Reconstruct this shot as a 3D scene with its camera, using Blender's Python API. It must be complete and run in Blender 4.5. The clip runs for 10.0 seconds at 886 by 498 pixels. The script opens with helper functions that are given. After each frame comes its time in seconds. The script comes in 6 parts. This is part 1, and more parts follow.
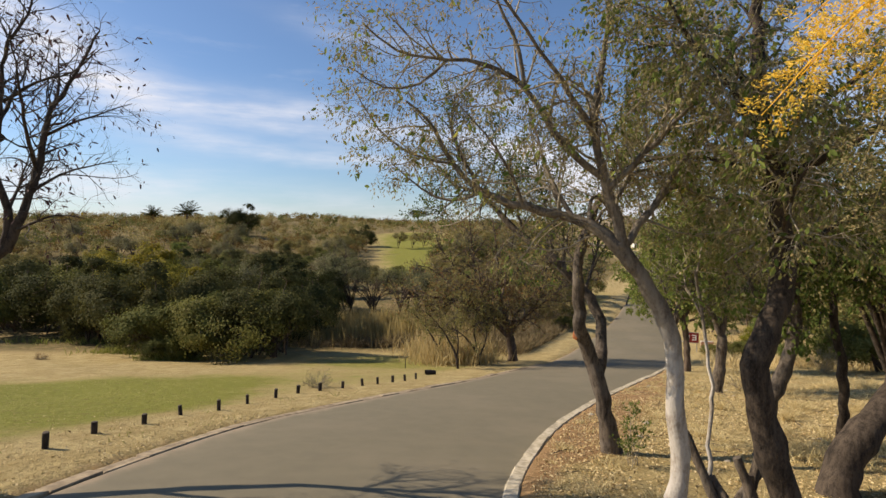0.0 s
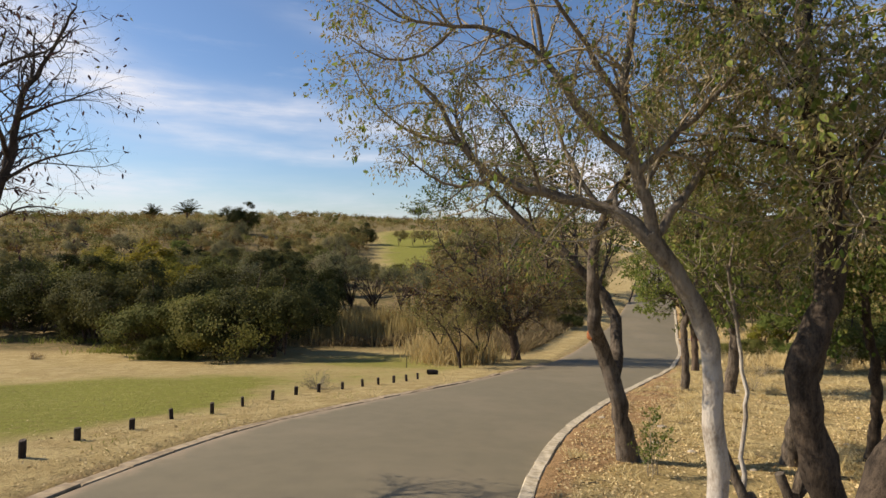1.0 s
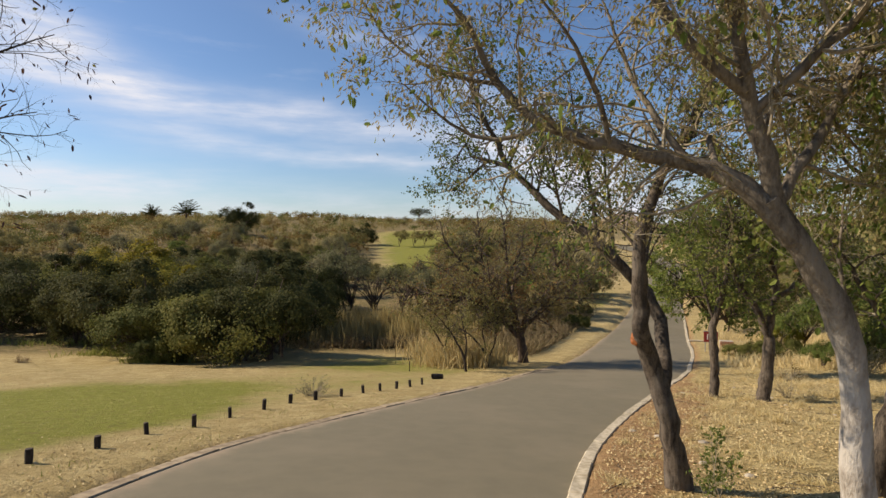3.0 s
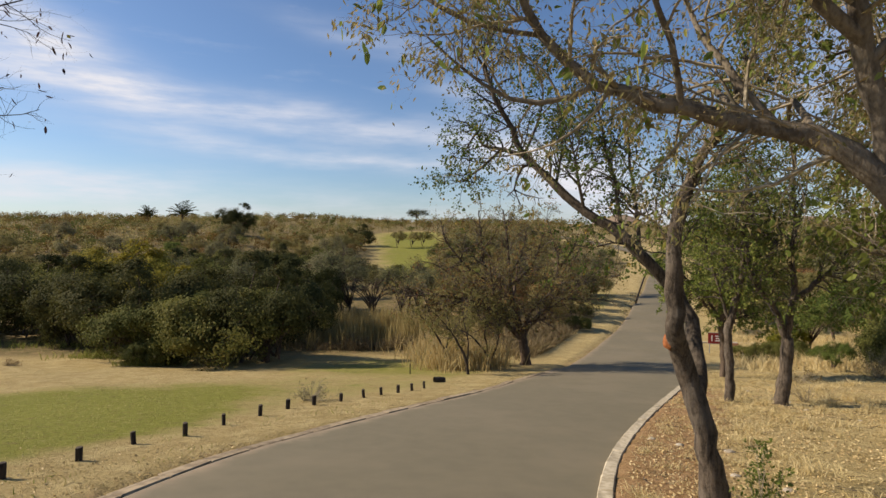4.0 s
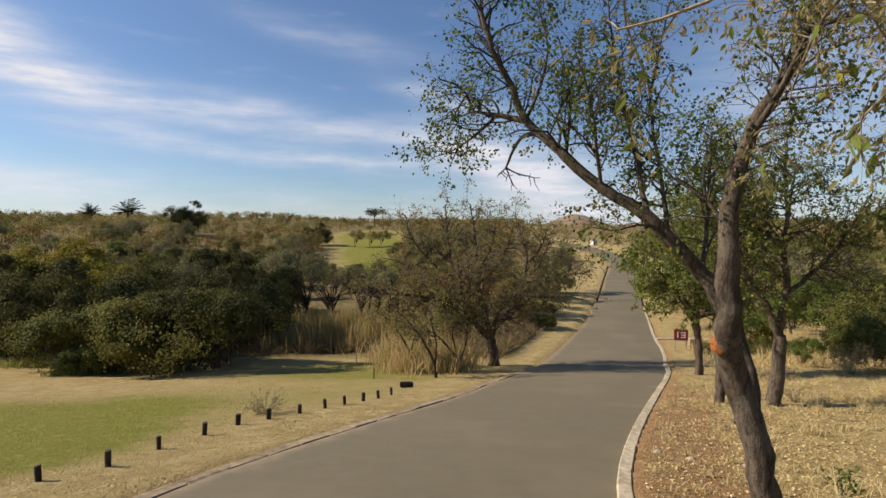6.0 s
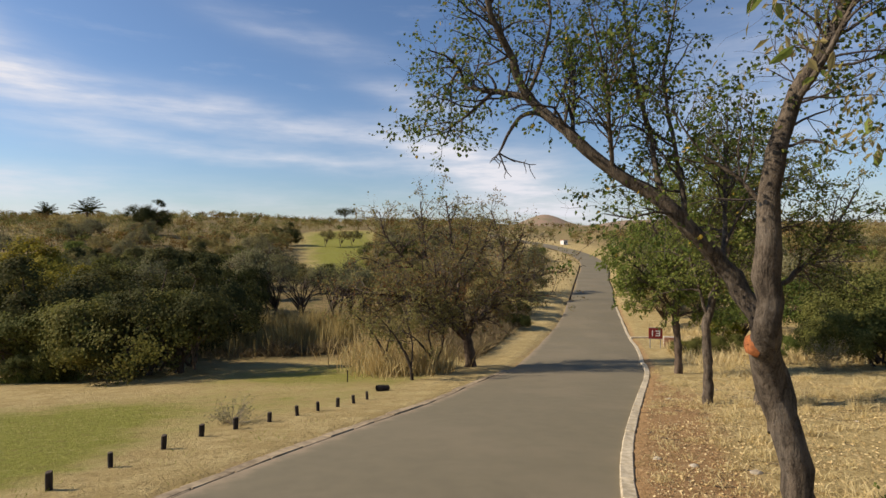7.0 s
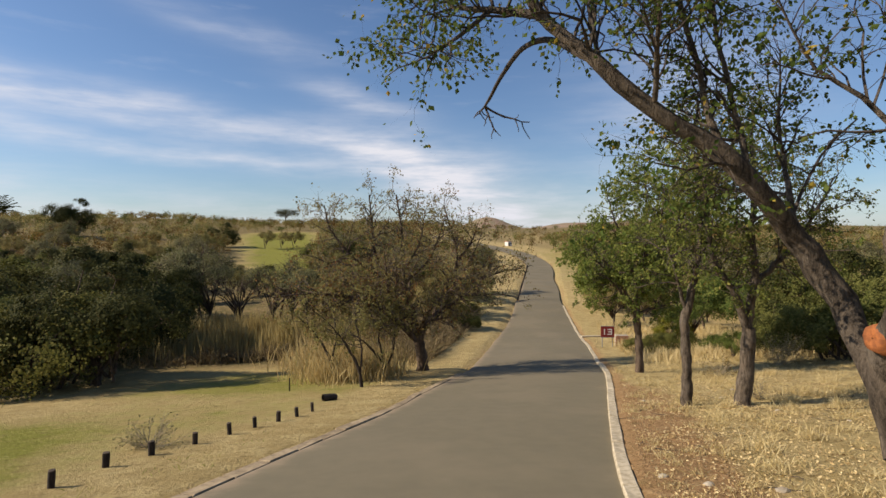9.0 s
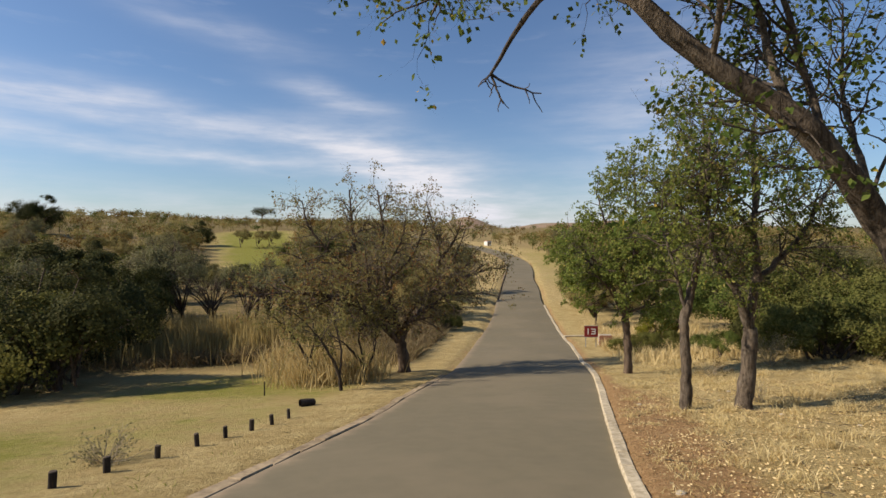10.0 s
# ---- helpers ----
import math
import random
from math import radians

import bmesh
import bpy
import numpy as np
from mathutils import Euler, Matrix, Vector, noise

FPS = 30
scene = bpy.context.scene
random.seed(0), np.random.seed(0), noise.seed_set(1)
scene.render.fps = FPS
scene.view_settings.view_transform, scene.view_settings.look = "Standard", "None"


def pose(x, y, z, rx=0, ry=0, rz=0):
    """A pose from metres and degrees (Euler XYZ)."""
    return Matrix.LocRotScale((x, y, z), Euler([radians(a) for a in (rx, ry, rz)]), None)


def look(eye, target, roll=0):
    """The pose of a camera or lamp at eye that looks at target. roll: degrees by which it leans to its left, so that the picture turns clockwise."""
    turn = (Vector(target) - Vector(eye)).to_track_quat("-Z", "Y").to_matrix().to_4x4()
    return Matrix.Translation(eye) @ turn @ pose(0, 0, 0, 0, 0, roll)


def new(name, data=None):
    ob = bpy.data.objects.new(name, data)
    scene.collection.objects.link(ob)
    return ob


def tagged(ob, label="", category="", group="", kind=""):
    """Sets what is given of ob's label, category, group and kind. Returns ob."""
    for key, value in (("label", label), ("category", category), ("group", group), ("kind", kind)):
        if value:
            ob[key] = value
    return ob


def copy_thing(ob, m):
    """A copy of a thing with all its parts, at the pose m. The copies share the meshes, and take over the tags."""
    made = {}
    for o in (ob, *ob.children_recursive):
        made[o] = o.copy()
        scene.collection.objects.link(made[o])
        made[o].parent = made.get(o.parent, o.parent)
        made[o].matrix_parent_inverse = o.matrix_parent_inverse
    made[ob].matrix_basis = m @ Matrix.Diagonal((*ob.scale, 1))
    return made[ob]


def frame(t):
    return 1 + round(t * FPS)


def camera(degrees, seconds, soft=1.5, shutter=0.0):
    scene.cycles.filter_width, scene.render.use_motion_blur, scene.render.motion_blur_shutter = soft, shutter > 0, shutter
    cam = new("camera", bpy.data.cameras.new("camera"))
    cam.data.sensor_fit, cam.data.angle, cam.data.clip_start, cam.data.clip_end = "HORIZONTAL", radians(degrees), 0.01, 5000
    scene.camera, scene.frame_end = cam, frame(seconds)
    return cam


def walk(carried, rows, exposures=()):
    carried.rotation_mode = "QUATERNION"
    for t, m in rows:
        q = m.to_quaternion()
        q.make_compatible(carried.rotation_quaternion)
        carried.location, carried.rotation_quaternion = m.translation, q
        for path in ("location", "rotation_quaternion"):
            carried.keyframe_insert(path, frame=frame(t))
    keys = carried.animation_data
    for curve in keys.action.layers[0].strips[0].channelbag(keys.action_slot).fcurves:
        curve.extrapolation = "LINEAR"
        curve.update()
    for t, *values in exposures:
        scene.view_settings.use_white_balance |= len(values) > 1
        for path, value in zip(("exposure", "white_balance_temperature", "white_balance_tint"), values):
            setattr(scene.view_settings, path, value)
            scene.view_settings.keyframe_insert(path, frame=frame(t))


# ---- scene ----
cam = camera(78.2, 10.0)
PATH = [
    (0, (-0.281, -0.392, 3.547), (-0.269, 1.607, 3.499), 0.1),
    (0.5, (-0.316, -0.098, 3.501), (-0.306, 1.901, 3.449), 0.0),
    (1, (-0.351, 0.265, 3.466), (-0.341, 2.264, 3.411), 0.0),
    (1.5, (-0.4, 0.623, 3.392), (-0.39, 2.622, 3.339), 0.0),
    (2, (-0.465, 0.993, 3.357), (-0.454, 2.992, 3.303), -0.0),
    (2.5, (-0.521, 1.375, 3.31), (-0.511, 3.374, 3.256), -0.1),
    (3, (-0.569, 1.77, 3.24), (-0.56, 3.769, 3.188), -0.1),
    (4.5, (-0.906, 2.876, 3.079), (-0.862, 4.875, 3.033), -0.1),
    (5, (-0.992, 3.31, 3.025), (-0.908, 5.308, 2.977), -0.1),
    (5.5, (-1.05, 3.717, 2.951), (-0.926, 5.713, 2.903), -0.2),
    (7, (-1.315, 4.976, 2.769), (-1.036, 6.956, 2.721), -0.2),
    (7.5, (-1.356, 5.41, 2.641), (-1.031, 7.383, 2.598), -0.4),
    (8, (-1.374, 5.866, 2.549), (-0.999, 7.83, 2.51), -0.3),
    (8.5, (-1.396, 6.302, 2.49), (-0.97, 8.255, 2.45), -0.2),
    (9, (-1.41, 6.777, 2.421), (-0.929, 8.718, 2.381), -0.2),
    (9.5, (-1.427, 7.263, 2.378), (-0.908, 9.194, 2.335), -0.0),
    (10, (-1.398, 7.73, 2.294), (-0.841, 9.65, 2.253), -0.0),
]
walk(cam, [(t, look(eye, aim, lean)) for t, eye, aim, lean in PATH], [(0.0, 0.10, 7000, 12), (2.5, 0.06, 7000, 12), (5.0, -0.05, 7000, 12), (10.0, -0.04, 7000, 12)])

# ---------------------------------------------------------------- light
SUN_EL, SUN_AZ = radians(35), radians(-81)   # azimuth from +y towards +x
toward_sun = Vector((math.sin(SUN_AZ) * math.cos(SUN_EL), math.cos(SUN_AZ) * math.cos(SUN_EL), math.sin(SUN_EL)))
sun = new("sun", bpy.data.lights.new("sun", "SUN"))
sun.data.energy, sun.data.angle, sun.data.color = 6.0, radians(0.53), (1.0, 0.90, 0.76)
sun.matrix_world = look(toward_sun * 50, (0, 0, 0))


def link(tree, a, b):
    tree.links.new(a, b)


def node(tree, kind, **values):
    n = tree.nodes.new(kind)
    for k, v in values.items():
        if k in n.inputs:
            n.inputs[k].default_value = v
    return n


def calc(tree, op, a, b=0.0, c=0.0, clamp=False):
    n = tree.nodes.new("ShaderNodeMath")
    n.operation, n.use_clamp = op, clamp
    for k, v in enumerate((a, b, c)):
        if isinstance(v, (int, float)):
            n.inputs[k].default_value = v
        else:
            link(tree, v, n.inputs[k])
    return n.outputs[0]


def blend(tree, fac, a, b):
    n = tree.nodes.new("ShaderNodeMix")
    n.data_type = "RGBA"
    for k, v in ((0, fac), (6, a), (7, b)):
        if isinstance(v, (int, float)):
            n.inputs[k].default_value = v
        elif isinstance(v, tuple):
            n.inputs[k].default_value = (*v, 1)
        else:
            link(tree, v, n.inputs[k])
    return n.outputs[2]


def fog_noise(tree, where, scale, detail=4.0, rough=0.55, stretch=(1, 1, 1)):
    mp = tree.nodes.new("ShaderNodeMapping")
    mp.inputs["Scale"].default_value = stretch
    link(tree, where, mp.inputs["Vector"])
    n = tree.nodes.new("ShaderNodeTexNoise")
    n.inputs["Scale"].default_value, n.inputs["Detail"].default_value, n.inputs["Roughness"].default_value = scale, detail, rough
    link(tree, mp.outputs[0], n.inputs["Vector"])
    return n.outputs["Fac"]


def ramp(tree, fac, lo, hi):
    n = tree.nodes.new("ShaderNodeMapRange")
    n.interpolation_type = "SMOOTHSTEP"
    n.inputs["From Min"].default_value, n.inputs["From Max"].default_value = lo, hi
    link(tree, fac, n.inputs["Value"])
    return n.outputs["Result"]


def make_world():
    w = bpy.data.worlds.new("sky")
    w.use_nodes = True
    scene.world = w
    t = w.node_tree
    bg = t.nodes["Background"]
    sky = t.nodes.new("ShaderNodeTexSky")
    sky.sky_type, sky.sun_disc = "NISHITA", False
    sky.sun_elevation, sky.sun_rotation = SUN_EL, SUN_AZ
    sky.air_density, sky.dust_density, sky.ozone_density = 1.0, 0.6, 2.0
    # thin cirrus in long streaks, by azimuth and height
    co = t.nodes.new("ShaderNodeTexCoord")
    xyz = t.nodes.new("ShaderNodeSeparateXYZ")
    link(t, co.outputs["Generated"], xyz.inputs[0])
    az = calc(t, "ARCTAN2", xyz.outputs[0], xyz.outputs[1])
    el = calc(t, "ARCSINE", xyz.outputs[2])
    put = t.nodes.new("ShaderNodeCombineXYZ")
    link(t, az, put.inputs[0])
    link(t, el, put.inputs[1])
    warp = fog_noise(t, put.outputs[0], 5.0, 3.0, 0.5, (1, 2, 1))
    wisps = fog_noise(t, put.outputs[0], 9.0, 6.0, 0.6, (0.7, 4.0, 1))
    fine = fog_noise(t, put.outputs[0], 26.0, 5.0, 0.65, (0.5, 4.0, 1))
    total = None
    # azimuth of the middle, height there, slope, thickness, half length, strength
    for a0, e0, slope, thick, reach, power in CLOUDS:
        off = calc(t, "SUBTRACT", az, a0)
        line = calc(t, "MULTIPLY_ADD", off, slope, e0)
        line = calc(t, "ADD", line, calc(t, "MULTIPLY_ADD", warp, 0.05, -0.025))
        d = calc(t, "DIVIDE", calc(t, "SUBTRACT", el, line), thick)
        g = calc(t, "EXPONENT", calc(t, "MULTIPLY", calc(t, "MULTIPLY", d, d), -1.0))
        h = calc(t, "DIVIDE", off, reach)
        h = calc(t, "EXPONENT", calc(t, "MULTIPLY", calc(t, "MULTIPLY", h, h), -1.0))
        g = calc(t, "MULTIPLY", calc(t, "MULTIPLY", g, h), power)
        total = g if total is None else calc(t, "ADD", total, g)
    veil = calc(t, "MULTIPLY_ADD", ramp(t, wisps, 0.3, 0.75), 0.68, 0.32)
    veil = calc(t, "MULTIPLY", veil, calc(t, "MULTIPLY_ADD", fine, 0.35, 0.8))
    cloud = calc(t, "MULTIPLY", total, veil, clamp=True)
    thin = calc(t, "MULTIPLY", ramp(t, wisps, 0.52, 0.85), 0.16)
    cloud = calc(t, "MAXIMUM", cloud, thin)
    tint = t.nodes.new("ShaderNodeMix")
    tint.data_type, tint.blend_type = "RGBA", "MULTIPLY"
    tint.inputs[0].default_value = 1.0
    link(t, sky.outputs[0], tint.inputs[6])
    tint.inputs[7].default_value = (0.80, 0.985, 1.22, 1)
    col = blend(t, cloud, tint.outputs[2], (7.7, 8.1, 9.2))
    link(t, col, bg.inputs["Color"])
    bg.inputs["Strength"].default_value = 0.102


CLOUDS = [
    (-0.28, 0.205, -0.10, 0.028, 0.30, 0.85),
    (-0.60, 0.270, -0.50, 0.050, 0.15, 1.1),
    (-0.85, 0.330, -0.30, 0.060, 0.22, 1.0),
    (-0.20, 0.140, -0.06, 0.015, 0.27, 0.8),
    (-0.58, 0.082, 0.02, 0.028, 0.15, 1.0),
    (-0.10, 0.335, -0.15, 0.020, 0.16, 0.35),
    (0.10, 0.243, -0.24, 0.018, 0.11, 0.55),
    (0.10, 0.165, -0.15, 0.030, 0.14, 0.35),
    (0.25, 0.108, -0.30, 0.056, 0.17, 1.35),
    (0.0, 0.010, 0.0, 0.060, 1.6, 0.75),
    (0.66, 0.20, 0.1, 0.14, 0.16, 0.5),
]
make_world()

# ---------------------------------------------------------------- materials


def material(name):
    m = bpy.data.materials.new(name)
    m.use_nodes = True
    return m, m.node_tree, m.node_tree.nodes["Principled BSDF"]


def set_bump(t, b, height, strength, distance):
    n = t.nodes.new("ShaderNodeBump")
    n.inputs["Strength"].default_value, n.inputs["Distance"].default_value = strength, distance
    link(t, height, n.inputs["Height"])
    link(t, n.outputs[0], b.inputs["Normal"])


def place(t):
    return t.nodes.new("ShaderNodeNewGeometry").outputs["Position"]


def leaf_material(name, one, two, three, glow=0.35, vary=1.0):
    """Leaves: three tones by leaf, part of the light goes through. vary: how far one plant differs from the next."""
    m, t, b = material(name)
    geo = t.nodes.new("ShaderNodeNewGeometry")
    info = t.nodes.new("ShaderNodeObjectInfo")
    r = geo.outputs["Random Per Island"]
    c = blend(t, ramp(t, r, 0.2, 0.7), one, two)
    c = blend(t, ramp(t, r, 0.86, 0.97), c, three)
    patch = fog_noise(t, geo.outputs["Position"], 0.7, 2.0)
    c = blend(t, calc(t, "MULTIPLY", ramp(t, patch, 0.4, 0.7), 0.5), c, two)
    hue = t.nodes.new("ShaderNodeHueSaturation")
    link(t, calc(t, "MULTIPLY_ADD", info.outputs["Random"], 0.7 * vary, 1.0 - 0.35 * vary), hue.inputs["Value"])
    link(t, calc(t, "MULTIPLY_ADD", info.outputs["Random"], -0.05 * vary, 0.5 + 0.022 * vary), hue.inputs["Hue"])
    link(t, c, hue.inputs["Color"])
    link(t, hue.outputs[0], b.inputs["Base Color"])
    b.inputs["Roughness"].default_value = 0.75
    b.inputs["Specular IOR Level"].default_value = 0.08
    tr = t.nodes.new("ShaderNodeBsdfTranslucent")
    link(t, hue.outputs[0], tr.inputs["Color"])
    mix = t.nodes.new("ShaderNodeMixShader")
    mix.inputs[0].default_value = glow
    link(t, b.outputs[0], mix.inputs[1])
    link(t, tr.outputs[0], mix.inputs[2])
    link(t, mix.outputs[0], t.nodes["Material Output"].inputs["Surface"])
    return m


def bark_material(name, dark, light, scale=9.0, depth=0.03, patches=0.0, pale=(0.5, 0.47, 0.42), upper_tone=None):
    m, t, b = material(name)
    p = place(t)
    ridges = fog_noise(t, p, scale, 5.0, 0.65, (1, 1, 0.28))
    fine = fog_noise(t, p, scale * 5, 4.0, 0.6, (1, 1, 0.5))
    big = fog_noise(t, p, 1.6, 3.0)
    mixed = calc(t, "MULTIPLY_ADD", fine, 0.35, calc(t, "MULTIPLY", ridges, 0.75))
    c = blend(t, ramp(t, mixed, 0.38, 0.68), dark, light)
    c = blend(t, calc(t, "MULTIPLY", ramp(t, big, 0.5, 0.7), 0.4), c, dark)
    if patches:
        spots = fog_noise(t, p, 3.5, 4.0, 0.6, (1, 1, 0.7))
        c = blend(t, calc(t, "MULTIPLY", ramp(t, spots, 0.5, 0.62), patches), c, pale)
    if upper_tone:
        # pale lower trunk; a grey-brown tone is blended in with height
        h = t.nodes.new("ShaderNodeSeparateXYZ")
        link(t, p, h.inputs[0])
        z = calc(t, "MULTIPLY_ADD", big, 1.2, h.outputs[2])
        c = blend(t, calc(t, "MULTIPLY", ramp(t, z, 2.7, 3.4), 0.95), c, blend(t, ramp(t, mixed, 0.4, 0.68), upper_tone, (0.225, 0.185, 0.135)))
    link(t, c, b.inputs["Base Color"])
    b.inputs["Roughness"].default_value = 0.92
    b.inputs["Specular IOR Level"].default_value = 0.2
    set_bump(t, b, mixed, 0.9, depth)
    return m


def plain(name, one, two, scale=20.0, rough=0.85, bump=0.004, metal=0.0, detail=5.0, stretch=(1, 1, 1)):
    """A surface of two tones, broken at two scales."""
    m, t, b = material(name)
    p = place(t)
    a = fog_noise(t, p, scale, detail, 0.6, stretch)
    big = fog_noise(t, p, scale * 0.13, 3.0)
    f = calc(t, "MULTIPLY_ADD", a, 0.65, calc(t, "MULTIPLY", big, 0.35))
    link(t, blend(t, ramp(t, f, 0.36, 0.64), one, two), b.inputs["Base Color"])
    b.inputs["Roughness"].default_value, b.inputs["Metallic"].default_value = rough, metal
    b.inputs["Specular IOR Level"].default_value = 0.3
    if bump:
        set_bump(t, b, a, 0.8, bump)
    return m


def ground_material():
    m, t, b = material("dry_ground")
    p = place(t)
    green = t.nodes.new("ShaderNodeAttribute")
    green.attribute_name = "lawn"
    bare = t.nodes.new("ShaderNodeAttribute")
    bare.attribute_name = "earth"
    wild = t.nodes.new("ShaderNodeAttribute")
    wild.attribute_name = "wild"
    huge = fog_noise(t, p, 0.16, 4.0, 0.6)
    mid = fog_noise(t, p, 1.1, 5.0, 0.65)
    blades = fog_noise(t, p, 38.0, 4.0, 0.7)
    tuft = fog_noise(t, p, 9.0, 5.0, 0.7)
    straw = blend(t, ramp(t, mid, 0.35, 0.7), (0.40, 0.30, 0.13), (0.54, 0.425, 0.205))
    straw = blend(t, ramp(t, tuft, 0.45, 0.75), straw, (0.30, 0.22, 0.10))
    grass = blend(t, ramp(t, tuft, 0.35, 0.7), (0.185, 0.195, 0.032), (0.265, 0.255, 0.052))
    soil = blend(t, ramp(t, tuft, 0.35, 0.7), (0.30, 0.175, 0.08), (0.43, 0.275, 0.14))
    scrub = blend(t, ramp(t, mid, 0.4, 0.65), (0.13, 0.11, 0.045), (0.27, 0.19, 0.09))
    g = calc(t, "ADD", green.outputs["Fac"], calc(t, "MULTIPLY_ADD", mid, 0.9, -0.45))
    g = calc(t, "ADD", g, calc(t, "MULTIPLY_ADD", huge, 0.8, -0.4))
    c = blend(t, ramp(t, g, 0.25, 0.85), straw, grass)
    w = calc(t, "ADD", wild.outputs["Fac"], calc(t, "MULTIPLY_ADD", mid, 0.8, -0.4))
    c = blend(t, ramp(t, w, 0.3, 0.8), c, scrub)
    e = calc(t, "ADD", bare.outputs["Fac"], calc(t, "MULTIPLY_ADD", mid, 1.0, -0.5))
    c = blend(t, ramp(t, e, 0.35, 0.75), c, soil)
    # bare far hills, with the mauve cast of haze mixed into their colour
    far_haze = t.nodes.new("ShaderNodeAttribute")
    far_haze.attribute_name = "far_haze"
    c = blend(t, far_haze.outputs["Fac"], c, blend(t, ramp(t, fog_noise(t, p, 0.05, 4.0), 0.4, 0.65), (0.31, 0.215, 0.16), (0.24, 0.20, 0.13)))
    spots = fog_noise(t, p, 3.2, 6.0, 0.75)
    c = blend(t, calc(t, "MULTIPLY", ramp(t, spots, 0.50, 0.70), 0.65), c, (0.19, 0.14, 0.055))
    c = blend(t, calc(t, "MULTIPLY", ramp(t, spots, 0.48, 0.25), 0.35), c, (0.62, 0.50, 0.26))
    c = blend(t, calc(t, "MULTIPLY", ramp(t, blades, 0.45, 0.8), 0.5), c, (0.17, 0.12, 0.05))
    link(t, c, b.inputs["Base Color"])
    b.inputs["Roughness"].default_value = 0.95
    b.inputs["Specular IOR Level"].default_value = 0.1
    hgt = calc(t, "MULTIPLY_ADD", tuft, 1.0, calc(t, "MULTIPLY", blades, 0.4))
    set_bump(t, b, hgt, 1.0, 0.09)
    return m


def asphalt_material():
    m, t, b = material("worn_asphalt")
    p = place(t)
    edge = t.nodes.new("ShaderNodeAttribute")
    edge.attribute_name = "edge"
    chips = fog_noise(t, p, 130.0, 3.0, 0.7)
    mid = fog_noise(t, p, 2.2, 5.0, 0.6)
    big = fog_noise(t, p, 0.22, 4.0, 0.6)
    c = blend(t, ramp(t, mid, 0.3, 0.7), (0.158, 0.136, 0.088), (0.178, 0.152, 0.098))
    c = blend(t, calc(t, "MULTIPLY", ramp(t, big, 0.45, 0.65), 0.5), c, (0.218, 0.180, 0.118))
    c = blend(t, calc(t, "MULTIPLY", ramp(t, chips, 0.5, 0.8), 0.2), c, (0.27, 0.24, 0.18))
    dust = calc(t, "ADD", edge.outputs["Fac"], calc(t, "MULTIPLY_ADD", mid, 0.9, -0.45))
    c = blend(t, calc(t, "MULTIPLY", ramp(t, dust, 0.3, 1.1), 0.8), c, (0.36, 0.27, 0.18))
    link(t, c, b.inputs["Base Color"])
    b.inputs["Roughness"].default_value = 0.9
    b.inputs["Specular IOR Level"].default_value = 0.25
    set_bump(t, b, chips, 0.7, 0.006)
    return m


GROUND, ASPHALT = ground_material(), asphalt_material()
KERB = plain("pale_concrete", (0.34, 0.28, 0.185), (0.58, 0.50, 0.36), 9, 0.9, 0.006)
SLAB = plain("grey_kerbstone", (0.22, 0.165, 0.10), (0.42, 0.325, 0.205), 6, 0.92, 0.008)
POST = plain("creosoted_wood", (0.018, 0.014, 0.012), (0.055, 0.043, 0.034), 26, 0.85, 0.006, stretch=(1, 1, 0.15))
POST_END = plain("sawn_end", (0.08, 0.06, 0.045), (0.15, 0.115, 0.08), 40, 0.9, 0.003)
BARK_PALE = bark_material("pale_bark", (0.24, 0.20, 0.155), (0.48, 0.435, 0.37), 10, 0.03, 0.6, (0.52, 0.475, 0.41), (0.085, 0.066, 0.048))
BARK_GREY = bark_material("grey_bark", (0.036, 0.028, 0.021), (0.165, 0.13, 0.096), 15, 0.06, 0.28, (0.24, 0.205, 0.165))
BARK_DARK = bark_material("dark_bark", (0.022, 0.017, 0.013), (0.090, 0.068, 0.050), 12, 0.03)
BARK_FAR = bark_material("brown_bark", (0.05, 0.036, 0.026), (0.15, 0.11, 0.08), 6, 0.03)
TWIG_GREY = plain("grey_twigs", (0.18, 0.148, 0.095), (0.40, 0.335, 0.235), 30, 0.9, 0)
TWIG_DARK = plain("dark_twigs", (0.035, 0.028, 0.023), (0.10, 0.08, 0.065), 30, 0.9, 0)
TWIG_MID = plain("brown_twigs", (0.075, 0.058, 0.042), (0.19, 0.15, 0.11), 30, 0.9, 0)
CUT = plain("orange_cut_wood", (0.21, 0.07, 0.024), (0.40, 0.135, 0.04), 30, 0.8, 0.006)
LEAF_DRY = leaf_material("greygreen_leaves", (0.20, 0.185, 0.07), (0.33, 0.28, 0.13), (0.38, 0.28, 0.12), 0.42, 0.4)
LEAF_BRIGHT = leaf_material("bright_leaves", (0.16, 0.215, 0.05), (0.27, 0.315, 0.08), (0.42, 0.38, 0.09), 0.45, 0.4)
LEAF_GREEN = leaf_material("green_leaves", (0.085, 0.125, 0.028), (0.165, 0.20, 0.05), (0.27, 0.26, 0.075), 0.42, 0.5)
LEAF_OLIVE = leaf_material("olive_leaves", (0.108, 0.118, 0.030), (0.158, 0.158, 0.046), (0.205, 0.190, 0.060), 0.34, 0.45)
LEAF_DARK = leaf_material("dark_leaves", (0.055, 0.060, 0.020), (0.080, 0.082, 0.027), (0.10, 0.093, 0.034), 0.28, 0.6)
LEAF_YELLOW = leaf_material("yellowgreen_leaves", (0.19, 0.18, 0.03), (0.30, 0.26, 0.04), (0.40, 0.32, 0.06))
LEAF_RUST = leaf_material("rusty_leaves", (0.16, 0.085, 0.03), (0.24, 0.145, 0.05), (0.19, 0.16, 0.05))
